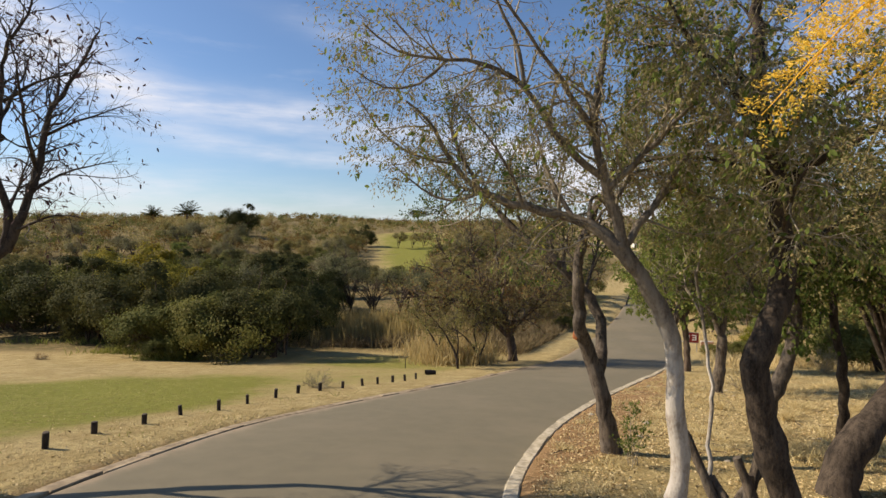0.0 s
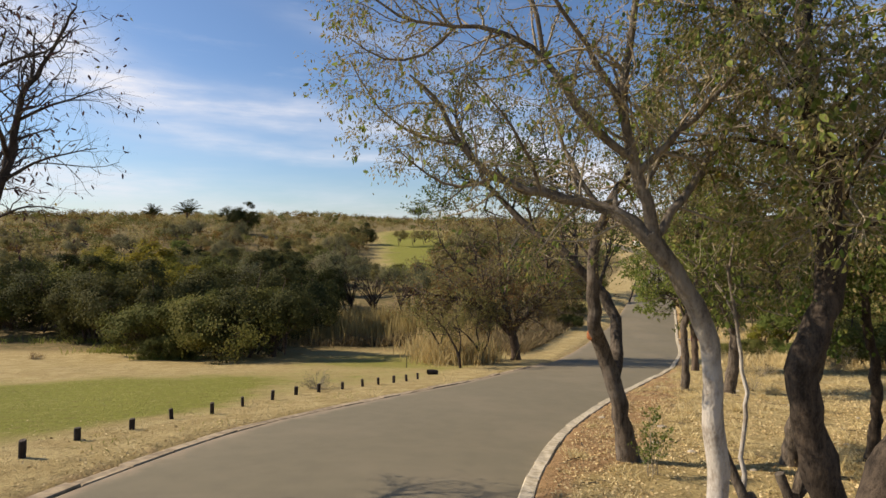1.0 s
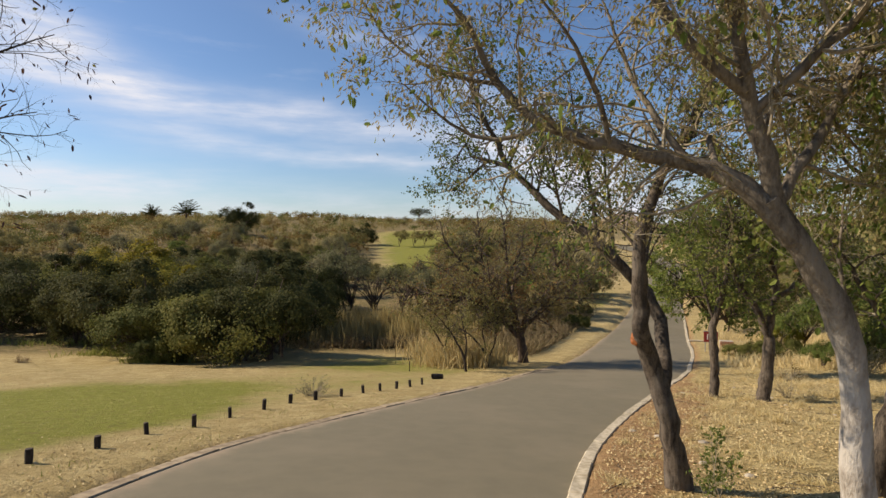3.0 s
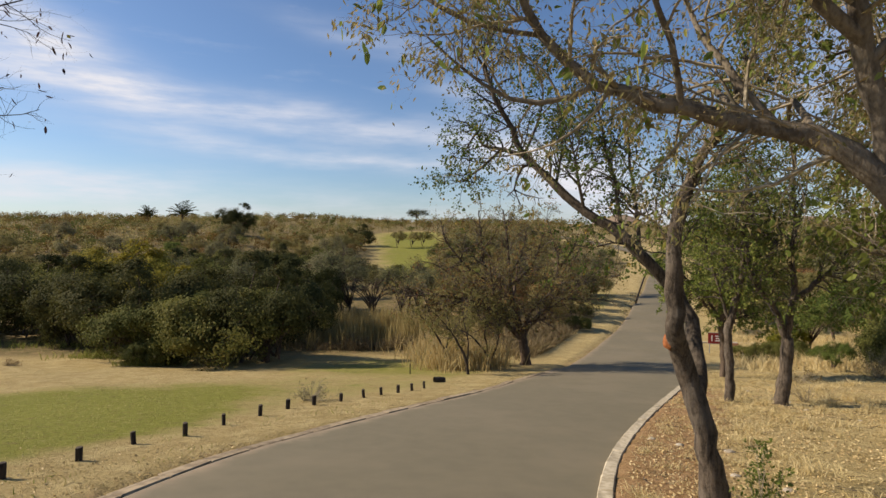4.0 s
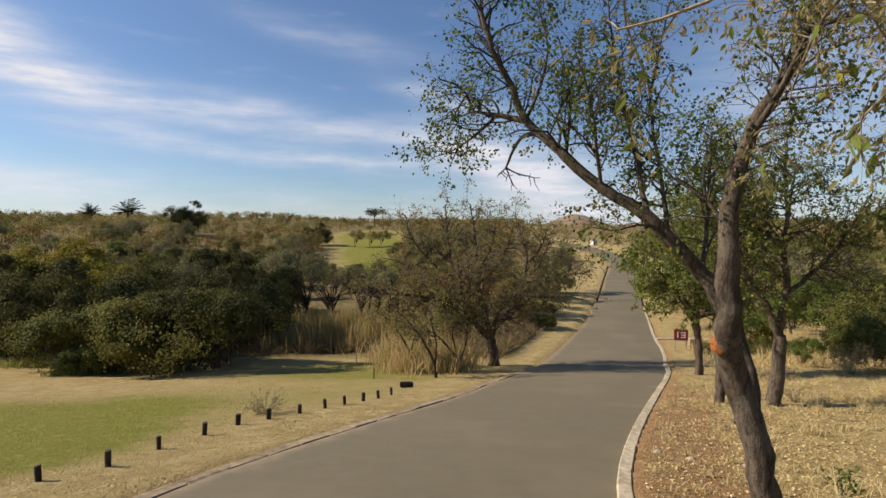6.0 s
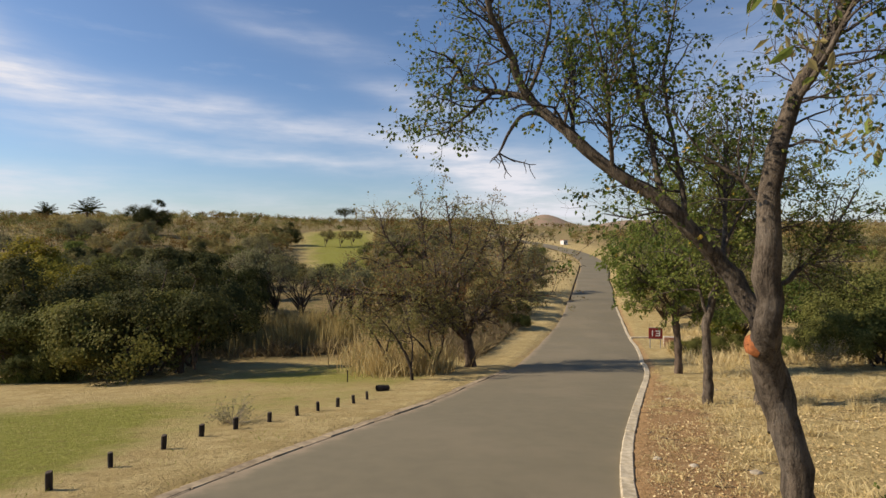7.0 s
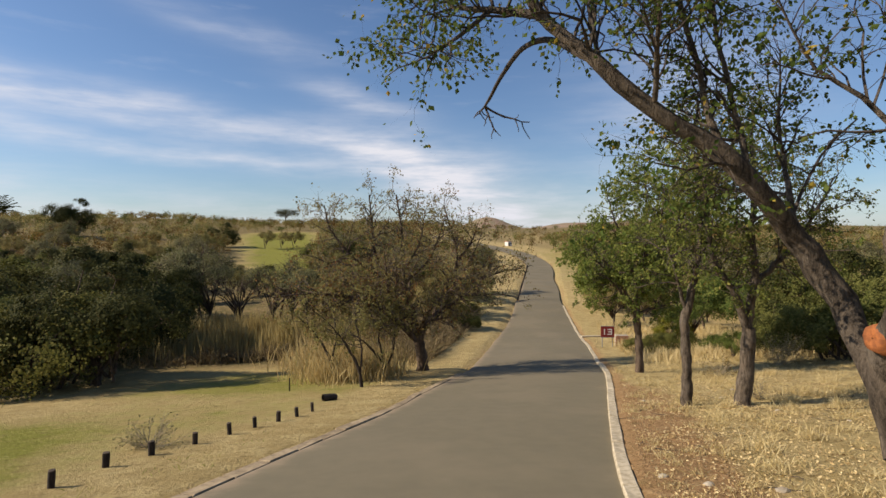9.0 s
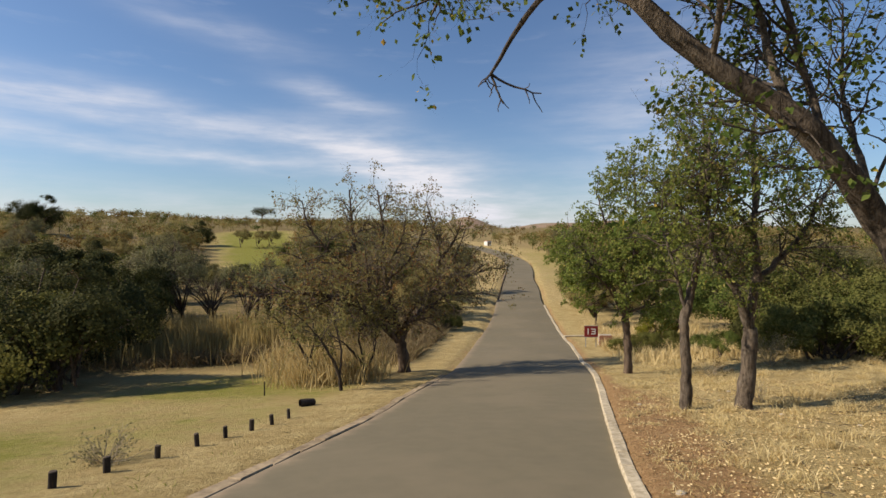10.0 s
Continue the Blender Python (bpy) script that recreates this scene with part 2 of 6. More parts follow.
LEAF_SILVER = leaf_material("silvery_leaves", (0.15, 0.145, 0.065), (0.23, 0.215, 0.11), (0.26, 0.24, 0.12), 0.35, 0.5)
LEAF_GOLD = leaf_material("golden_leaflets", (0.64, 0.49, 0.05), (0.76, 0.63, 0.11), (0.48, 0.48, 0.11), 0.5)
LEAF_BROWNGREEN = leaf_material("turning_leaves", (0.20, 0.185, 0.065), (0.30, 0.26, 0.105), (0.33, 0.22, 0.08), 0.42, 0.4)
POD = leaf_material("dry_pods", (0.05, 0.03, 0.025), (0.09, 0.055, 0.045), (0.13, 0.08, 0.05), 0.1)
STRAW = leaf_material("straw_blades", (0.54, 0.42, 0.19), (0.68, 0.56, 0.31), (0.38, 0.28, 0.12), 0.3, 0.1)
LAWN_BLADE = leaf_material("lawn_blades", (0.33, 0.28, 0.10), (0.45, 0.37, 0.165), (0.25, 0.235, 0.075), 0.3, 0.1)
REED = leaf_material("reed_blades", (0.40, 0.30, 0.13), (0.52, 0.41, 0.20), (0.29, 0.25, 0.09), 0.3, 0.1)
REED_GREEN = leaf_material("greenish_reed_blades", (0.33, 0.25, 0.10), (0.46, 0.36, 0.16), (0.24, 0.20, 0.07), 0.3, 0.1)
GREENBLADE = leaf_material("green_blades", (0.17, 0.20, 0.04), (0.30, 0.29, 0.08), (0.42, 0.36, 0.14), 0.3, 0.1)
UNDER = leaf_material("brown_undergrowth", (0.17, 0.125, 0.065), (0.27, 0.21, 0.115), (0.14, 0.13, 0.055), 0.2, 0.1)
LITTER = leaf_material("fallen_leaves", (0.48, 0.34, 0.16), (0.68, 0.54, 0.30), (0.16, 0.10, 0.045), 0.1, 0.1)
SIGN_RED = plain("red_paint", (0.20, 0.022, 0.02), (0.28, 0.035, 0.03), 12, 0.6, 0.001)
SIGN_WHITE = plain("white_paint", (0.68, 0.66, 0.62), (0.8, 0.78, 0.74), 12, 0.6, 0)
STEEL = plain("galvanised_steel", (0.32, 0.32, 0.31), (0.45, 0.45, 0.44), 15, 0.5, 0.001, 0.6)
BRICK = plain("weathered_brick", (0.36, 0.15, 0.085), (0.46, 0.23, 0.14), 12, 0.9, 0.01)
STONE = plain("field_stone", (0.30, 0.25, 0.18), (0.47, 0.41, 0.32), 9, 0.9, 0.02)

# ---------------------------------------------------------------- mesh helpers


def mesh_of(name, verts, quads, smooth=False):
    """A mesh from an (n, 3) array and an (m, 4) array of corners."""
    verts, quads = np.asarray(verts, np.float32), np.asarray(quads, np.int32)
    me = bpy.data.meshes.new(name)
    me.vertices.add(len(verts))
    me.vertices.foreach_set("co", verts.ravel())
    me.loops.add(quads.size)
    me.loops.foreach_set("vertex_index", quads.ravel())
    me.polygons.add(len(quads))
    me.polygons.foreach_set("loop_start", np.arange(0, quads.size, quads.shape[1], dtype=np.int32))
    me.polygons.foreach_set("use_smooth", np.full(len(quads), smooth))
    me.update(calc_edges=True)
    me.validate()
    return me


class Shell:
    """Collects pieces of one mesh."""

    def __init__(self):
        self.v, self.q, self.n = [], [], 0

    def add(self, verts, quads):
        self.v.append(np.asarray(verts, float))
        self.q.append(np.asarray(quads, int) + self.n)
        self.n += len(verts)

    def tube(self, pts, radii, sides=6, rough=0.0, rng=None):
        pts = np.asarray(pts, float)
        n = len(pts)
        tang = np.gradient(pts, axis=0)
        tang /= np.linalg.norm(tang, axis=1, keepdims=True) + 1e-9
        ref = np.array((0.31, 0.95, 0.05)) if abs(tang[0][1]) < 0.8 else np.array((0.95, 0.1, 0.3))
        a = np.cross(tang, ref)
        a /= np.linalg.norm(a, axis=1, keepdims=True) + 1e-9
        b = np.cross(tang, a)
        ang = np.linspace(0, 2 * np.pi, sides, endpoint=False)
        rad = np.asarray(radii, float)[:, None] * np.ones((1, sides))
        if rough and rng is not None:
            rad = rad * (1 + rough * rng.normal(size=(n, sides)))
        ring = pts[:, None, :] + rad[..., None] * (np.cos(ang)[None, :, None] * a[:, None, :] + np.sin(ang)[None, :, None] * b[:, None, :])
        verts = ring.reshape(-1, 3)
        k = np.arange(sides)
        base = (np.arange(n - 1) * sides)[:, None]
        quads = np.stack([base + k, base + (k + 1) % sides, base + sides + (k + 1) % sides, base + sides + k], -1).reshape(-1, 4)
        self.add(verts, quads)
        if radii[-1] > 0.012 and sides >= 6:
            tip = np.vstack([verts[-sides:], pts[-1] + tang[-1] * radii[-1] * 0.4])
            caps = np.array([[i, (i + 1) % sides, (i + 2) % sides, sides] for i in range(0, sides, 2)])
            self.add(tip, caps)

    def leaves(self, c, d, size, rng, wide=0.45, droop=0.0, face=None):
        """Folded diamond leaves at c along d, turned towards face where given."""
        c, d = np.asarray(c, float), np.asarray(d, float)
        n = len(c)
        if not n:
            return
        d = d + np.array((0, 0, -droop))
        d /= np.linalg.norm(d, axis=1, keepdims=True) + 1e-9
        s = np.cross(d, rng.normal(size=(n, 3)) if face is None else face)
        s /= np.linalg.norm(s, axis=1, keepdims=True) + 1e-9
        up = np.cross(s, d)
        ln = (size * rng.uniform(0.6, 1.3, n))[:, None]
        if size >= 0.065 and size < 0.105:
            a, z = c + d * ln * 0.3 + up * ln * 0.06, c + d * ln * 0.72 + up * ln * 0.06
            w = s * ln * wide * 0.5
            verts = np.stack([c, a + w, z + w * 0.8, c + d * ln, z - w * 0.8, a - w], 1).reshape(-1, 3)
            k = np.arange(n)[:, None] * 6
            self.add(verts, np.concatenate([k + np.array([[0, 1, 2, 3]]), k + np.array([[0, 3, 4, 5]])]))
            return
        mid = c + d * ln * 0.45 + up * ln * 0.08
        verts = np.stack([c, mid + s * ln * wide * 0.5, c + d * ln, mid - s * ln * wide * 0.5], 1).reshape(-1, 3)
        self.add(verts, np.arange(4 * n).reshape(-1, 4))

    def mesh(self, name, smooth=False):
        return mesh_of(name, np.vstack(self.v), np.vstack(self.q), smooth)


def part(name, data, mat, parent=None, label=""):
    ob = new(name, data)
    data.materials.append(mat)
    if parent:
        ob.parent = parent
    return tagged(ob, label) if label else ob


def from_bm(name, bm):
    me = bpy.data.meshes.new(name)
    bmesh.ops.recalc_face_normals(bm, faces=bm.faces)
    bm.to_mesh(me)
    bm.free()
    return me


def block(size, at=(0, 0, 0), bevel=0.0, segs=1):
    bm = bmesh.new()
    bmesh.ops.create_cube(bm, size=1, matrix=Matrix.Translation(at) @ Matrix.Diagonal((*size, 1)))
    if bevel:
        bmesh.ops.bevel(bm, geom=bm.edges[:], offset=bevel, segments=segs, affect="EDGES")
    return bm


def smooth_line(pts, step=0.25):
    """Points along a smooth curve through pts, about step apart."""
    p = np.asarray(pts, float)
    if len(p) == 2:
        k = max(2, int(np.linalg.norm(p[1] - p[0]) / step) + 1)
        return p[0] + (p[1] - p[0]) * np.linspace(0, 1, k)[:, None]
    ext = np.vstack([2 * p[0] - p[1], p, 2 * p[-1] - p[-2]])
    out = []
    for i in range(1, len(ext) - 2):
        a, b, c, d = ext[i - 1:i + 3]
        k = max(1, int(np.linalg.norm(c - b) / step))
        for t in np.arange(k) / k:
            out.append(0.5 * (2 * b + (c - a) * t + (2 * a - 5 * b + 4 * c - d) * t * t + (3 * b - a - 3 * c + d) * t ** 3))
    return np.vstack([out, p[-1]])


# ---------------------------------------------------------------- the lie of the land
SLOPE_Y = [-400, -60, -15.6, 1.35, 9.0, 12.1, 17.8, 21.4, 26.0, 35.3, 40.4, 47.2, 56.6, 69.3, 95, 130, 175, 260, 350, 600, 1500, 4000]
SLOPE_Z = [12, 7, 3.54, 0.8, -0.37, -0.88, -1.81, -2.44, -3.26, -4.79, -5.38, -5.77, -5.98, -5.9, -5.3, -3.2, -0.6, 4.5, 9.5, 18, 26, 30]
_t = np.arange(-420, 4000, 0.5)
_z = np.interp(_t, SLOPE_Y, SLOPE_Z)
_z = np.convolve(np.pad(_z, 4, mode="edge"), np.ones(9) / 9, mode="valid")

# the road's two edges; its middle and half width follow
EDGE_LEFT = [(-6.3, -40), (-6.0, -10), (-5.75, 2), (-5.5, 7.1), (-5.22, 8.6), (-4.95, 10.2), (-4.55, 11.9), (-3.95, 13.4), (-3.2, 14.9), (-2.55, 16.1), (-1.7, 17.6), (-0.5, 19.6), (0.48, 21.3), (1.6, 23.6), (2.75, 26.2), (4.62, 29.8),
             (6.7, 34.1), (9.05, 39.4), (12.1, 45.9), (14.8, 51.3), (19.7, 61.5), (25.3, 74.3), (31.4, 87.3), (37.3, 101.4), (44, 116), (51, 135), (56, 160), (55, 190), (47, 230)]
EDGE_RIGHT = [(-0.3, -40), (-0.1, -10), (0.05, 2), (0.58, 7.0), (1.08, 8.9), (1.5, 10.2), (1.98, 11.5), (2.57, 12.9), (3.75, 15.2), (5.45, 18.2), (7.37, 21.5), (9.42, 25.0),
              (11.75, 29.1), (13.0, 31.5), (14.55, 34.8), (17.6, 41), (20.25, 47.6), (25.2, 59.3), (30.6, 72.2), (36.6, 85.2), (42.6, 99.6), (49.3, 114), (56.5, 133.5), (61.8, 159.5), (61, 190.5), (53, 231)]


def even(points, n=640):
    p = smooth_line(points, 0.3)
    s = np.concatenate([[0], np.cumsum(np.linalg.norm(np.diff(p, axis=0), axis=1))])
    u = np.linspace(0, s[-1], n)
    return np.stack([np.interp(u, s, p[:, 0]), np.interp(u, s, p[:, 1])], 1)


_l = even(EDGE_LEFT)
_m = []
_r = even(EDGE_RIGHT, 2400)
for q in _l:
    near_one = _r[np.argmin(((_r - q) ** 2).sum(1))]
    _m.append((*((q + near_one) / 2), np.linalg.norm(near_one - q) / 2))
_m = np.array(_m)
_k = np.ones(7) / 7
road_line = np.stack([np.convolve(np.pad(_m[:, c], 3, mode="reflect", reflect_type="odd"), _k, mode="valid") for c in range(3)], 1)
road_tan = np.gradient(road_line[:, :2], axis=0)
road_tan /= np.linalg.norm(road_tan, axis=1, keepdims=True)
road_right = np.stack([road_tan[:, 1], -road_tan[:, 0]], 1)


def beside_road(x, y):
    """Signed distance from the road's edge, positive outside, and the side (-1 left, 1 right)."""
    x, y = np.atleast_1d(np.asarray(x, float)), np.atleast_1d(np.asarray(y, float))
    out, side = np.empty(len(x)), np.empty(len(x))
    for k in range(0, len(x), 4000):
        dx = x[k:k + 4000, None] - road_line[None, :, 0]
        dy = y[k:k + 4000, None] - road_line[None, :, 1]
        j = np.argmin(dx * dx + dy * dy, axis=1)
        i = np.arange(len(j))
        lat = dx[i, j] * road_right[j, 0] + dy[i, j] * road_right[j, 1]
        out[k:k + 4000] = np.hypot(dx[i, j], dy[i, j]) - road_line[j, 2]
        side[k:k + 4000] = np.sign(lat)
    return out, side


def step01(v, lo, hi):
    t = np.clip((np.asarray(v, float) - lo) / (hi - lo), 0, 1)
    return t * t * (3 - 2 * t)


def land(x, y):
    """Height of the ground."""
    x, y = np.asarray(x, float), np.asarray(y, float)
    z = np.interp(y, _t, _z) - 0.02 * np.clip(x, -12, 12) * (1 - step01(y, 10, 18))
    far = step01(np.hypot(x, y), 70, 260)
    z = z + far * (1.2 * np.sin(x * 0.031 + 1) * np.cos(y * 0.024) + 0.8 * np.sin(x * 0.011 - y * 0.017))
    near = step01(np.abs(x + 1), 6, 14) * (1 - far)
    z = z + near * (0.06 * np.sin(x * 0.8 + 0.3 * y) * np.sin(y * 0.6) + 0.05 * np.sin(x * 0.33 + 2) * np.cos(y * 0.41))
    z = z + 4.0 * step01(-x, 25, 105) * step01(y, 80, 230)
    z = z - 5.0 * np.exp(-((np.arctan2(x, y) - 0.38) / 0.13) ** 2) * step01(np.hypot(x, y), 190, 330)
    for hx, hy, s, h in ((440, 1313, 46, 36), (610, 1230, 55, 15), (820, 1250, 120, 24)):
        z = z + h * np.exp(-((x - hx) ** 2 + (y - hy) ** 2) / (2 * s * s))
    return z


def land_at(x, y):
    return float(land(np.array([x]), np.array([y]))[0])


def build_ground():
    ang = np.radians(np.concatenate([np.arange(-62, 62, 0.45), np.arange(62, 298, 4.0)]))
    rad = np.concatenate([[0.0], 0.6 * 1.033 ** np.arange(0, 262)])
    rad = rad[rad < 2600]
    cx, cy = -1.0, 1.0
    x = cx + rad[:, None] * np.sin(ang)[None]
    y = cy + rad[:, None] * np.cos(ang)[None]
    e, side = beside_road(x.ravel(), y.ravel())
    z = land(x.ravel(), y.ravel())
    dist = np.hypot(x.ravel(), y.ravel())
    near_edge = np.where(side > 0, 0.10, 0.24)
    z = z - (1 - step01(e - near_edge, 0, 0.13)) * (0.12 + 0.25 * step01(dist, 30, 90))
    z = z + 0.05 * step01(e - near_edge, 0.05, 0.4)
    nr, na = x.shape
    idx = np.arange(nr * na).reshape(nr, na)
    nxt = np.roll(idx, -1, axis=1)
    quads = np.stack([idx[:-1], nxt[:-1], nxt[1:], idx[1:]], -1).reshape(-1, 4)
    me = mesh_of("ground", np.stack([x.ravel(), y.ravel(), z], 1), quads[:, ::-1], True)
    X, Y = x.ravel(), y.ravel()
    left = step01(-side, 0, 0.5)
    # mown lawn: a green band behind the posts, another by the reeds, fairways on the far slope
    band = np.exp(-((Y - 0.30 * (X + 14) - 15.5) / 8.5) ** 2) * step01(e, 1.5, 4.0) * left * step01(30 - Y, -4, 6) * (0.25 + 0.75 * step01(-X, 5.0, 9.5))
    band2 = 0.7 * np.exp(-((X + 2) / 7) ** 2 - ((Y - 34) / 7) ** 2) * left
    fair = step01(Y, 90, 110) * (1 - step01(Y, 230, 260)) * np.exp(-((X + 0.06 * Y - 2) / (0.07 * Y)) ** 2) * 0.9
    fair = fair + 0.4 * np.exp(-((X - 0.36 * Y - 14) / 9) ** 2) * step01(Y, 75, 90) * (1 - step01(Y, 150, 190))
    fair = fair + 0.5 * np.exp(-((X - 22) / 6) ** 2 - ((Y - 75) / 22) ** 2)
    sandy = left * step01(Y, 24, 30) * (1 - step01(Y, 75, 100)) * (1 - step01(e, 2.0, 3.6))
    lawn = np.clip((0.06 + 0.06 * left + 1.2 * band + band2 + fair) * (1 - sandy), 0, 1)
    wild = step01(Y, 36, 46) * left * (1 - np.clip(fair * 1.6, 0, 1)) * step01(e, 3.5, 8)
    wild = np.maximum(wild, 0.55 * step01(Y, 34, 60) * (1 - left) * step01(e, 7, 14))
    wild = np.maximum(wild, 0.8 * step01(dist, 240, 420))
    earth = np.exp(-((e - 0.3) / 0.55) ** 2) * (0.5 + 0.2 * (1 - left)) + 0.95 * (1 - left) * np.exp(-((e - 0.9) / 1.3) ** 2) * step01(Y, 7, 11) * (1 - step01(Y, 19, 26))
    # weight of the hazy hill colour, full beyond 1100 m
    far_haze = step01(dist, 900, 1100)
    for key, values in (("lawn", lawn), ("wild", wild), ("earth", earth), ("far_haze", far_haze)):
        at = me.attributes.new(key, "FLOAT", "POINT")
        at.data.foreach_set("value", np.clip(values, 0, 1).astype(np.float32))
    ob = part("ground", me, GROUND)
    tagged(ob, "sloping ground of dry straw grass with mown green patches", "ground", kind="structure")


def build_road():
    across = np.linspace(-1, 1, 25)
    pts = road_line
    x = pts[:, 0, None] + road_right[:, 0, None] * across * pts[:, 2, None]
    y = pts[:, 1, None] + road_right[:, 1, None] * across * pts[:, 2, None]
    mid = land(pts[:, 0], pts[:, 1])[:, None]
    z = 0.3 * mid + 0.7 * land(x.ravel(), y.ravel()).reshape(x.shape) + 0.05 * (1 - across ** 2) + 0.004
    nr, na = x.shape
    idx = np.arange(nr * na).reshape(nr, na)
    quads = np.stack([idx[:-1, :-1], idx[:-1, 1:], idx[1:, 1:], idx[1:, :-1]], -1).reshape(-1, 4)
    me = mesh_of("road", np.stack([x.ravel(), y.ravel(), z.ravel()], 1), quads, True)
    edge = np.clip((np.abs(across) - 0.72) / 0.28, 0, 1) ** 1.5
    edge = np.where(across < 0, edge * 0.85, edge * 0.35)
    at = me.attributes.new("edge", "FLOAT", "POINT")
    at.data.foreach_set("value", np.tile(edge, nr).astype(np.float32))
    tagged(part("road", me, ASPHALT), "worn brownish grey asphalt road with dusty edges", "road", kind="structure")


build_ground()
build_road()

# ---------------------------------------------------------------- trees


def aim_of(rng, along, spread):
    """A unit direction near along."""
    v = rng.normal(size=3)
    v -= along * v.dot(along)
    v /= np.linalg.norm(v) + 1e-9
    d = along * math.cos(spread) + v * math.sin(spread)
    return d / np.linalg.norm(d)


def shoot(rng, p, d, length, n, wob, lift):
    pts = [np.array(p, float)]
    d = np.array(d, float)
    for _ in range(n):
        d = d + rng.normal(size=3) * wob + np.array((0, 0, lift))
        d /= np.linalg.norm(d)
        pts.append(pts[-1] + d * length / n)
    return np.array(pts)


def ramify(rng, wood, twigs, spots, pts, r0, r1, level, spec):
    """Side shoots on a limb, level by level; the last level carries the leaves."""
    if level >= len(spec):
        return
    s = spec[level]
    n = len(pts)
    seg = np.linalg.norm(np.diff(pts, axis=0), axis=1)
    total = seg.sum()
    count = max(1, int(rng.poisson(s["per_m"] * total)))
    for _ in range(count):
        f = s.get("from", 0.25) + (1 - s.get("from", 0.25)) * rng.random() ** 0.8
        k = min(n - 2, int(f * (n - 1)))
        along = pts[k + 1] - pts[k]
        p = pts[k] + along * rng.random()
        along = along / (np.linalg.norm(along) + 1e-9)
        d = aim_of(rng, along, s.get("spread", 0.9) * rng.uniform(0.6, 1.3))
        d[2] += s.get("rise", 0.0)
        d /= np.linalg.norm(d)
        ln = s["length"] * rng.uniform(0.5, 1.25) * (1.15 - 0.5 * f)
        r = min((r0 + (r1 - r0) * f) * 0.6, s["r"]) * rng.uniform(0.7, 1.1)
        line = shoot(rng, p, d, ln, s.get("n", 4), s.get("wob", 0.25), s.get("lift", 0.0))
        end = r * 0.35
        target = wood if r > 0.02 else twigs
        target.tube(line, np.linspace(r, end, len(line)), 6 if r > 0.02 else (4 if r > 0.008 else 3))
        if level == len(spec) - 1:
            spots.append(line)
        ramify(rng, wood, twigs, spots, line, r, end, level + 1, spec)


def leaf_spots(rng, spots, each, jitter):
    c, d = [], []
    for line in spots:
        k = rng.poisson(each)
        for _ in range(k):
            f = rng.uniform(0.2, 1.0) * (len(line) - 1)
            i = min(int(f), len(line) - 2)
            a = line[i + 1] - line[i]
            c.append(line[i] + a * (f - i) + rng.normal(size=3) * jitter)
            d.append(aim_of(rng, a / (np.linalg.norm(a) + 1e-9), 0.9))
    return np.array(c).reshape(-1, 3), np.array(d).reshape(-1, 3)


def limb_tree(seed, limbs, spec, bark, twig, leafsets, label, base=None, group="", flare=0.35):
    """A tree from its main limbs, each a list of points with radii at both ends and, where given, the share of its length that is bare. leafsets: (part name, material, leaves a twig, size, width, droop)."""
    rng = np.random.default_rng(seed)
    twigs, spots, woods = Shell(), [], []
    for i, (pts, r0, r1, *clean) in enumerate(limbs):
        wood = Shell()
        line = smooth_line(pts, 0.16)
        line[1:-1] += rng.normal(size=(len(line) - 2, 3)) * min(0.012, r1)
        rad = np.linspace(r0, r1, len(line)) * (1 + 0.06 * np.sin(np.arange(len(line)) * 1.1 + seed))
        if i == 0 and flare:
            rad = rad * (1 + flare * np.exp(-np.arange(len(line)) / 1.6))
        wood.tube(line, rad, 14 if r0 > 0.09 else (10 if r0 > 0.04 else 6), 0.05 if r0 > 0.05 else 0.0, rng)
        if i:
            k = int(clean[0] * len(line)) if clean else 0
            ramify(rng, wood, twigs, spots, line[k:], r0, r1, 0, spec)
        woods.append(wood)
    b = base or limbs[0][0][0]
    root = new("tree")
    root.location = b
    tagged(root, label, "tree", group)
    off = np.array(b, float)
    for k, sh in enumerate(woods):
        sh.v = [v - off for v in sh.v]
        part("limb" if k else "trunk", sh.mesh("limb" if k else "trunk", True), bark, root)
    if twigs.n:
        twigs.v = [v - off for v in twigs.v]
        tagged(part("twig_mass", twigs.mesh("twig_mass"), twig, root), kind="stuff")
    for name, mat, each, size, wide, droop in leafsets:
        sh = Shell()
        c, d = leaf_spots(rng, spots, each, 0.03)
        if len(c):
            sh.leaves(c - off, d, size, rng, wide, droop)
            tagged(part(name, sh.mesh(name), mat, root), kind="stuff")
    return root


def foot(x, y, drop=0.08):
    return (x, y, land_at(x, y) - drop)


TWIGGY = [dict(per_m=8.5, length=0.8, r=0.016, spread=1.05, n=5, wob=0.22, **{"from": 0.08}),
          dict(per_m=9.0, length=0.42, r=0.0075, spread=0.95, n=4, wob=0.3, lift=-0.06),
          dict(per_m=10.0, length=0.25, r=0.0042, spread=0.85, n=3, wob=0.32, lift=-0.18)]

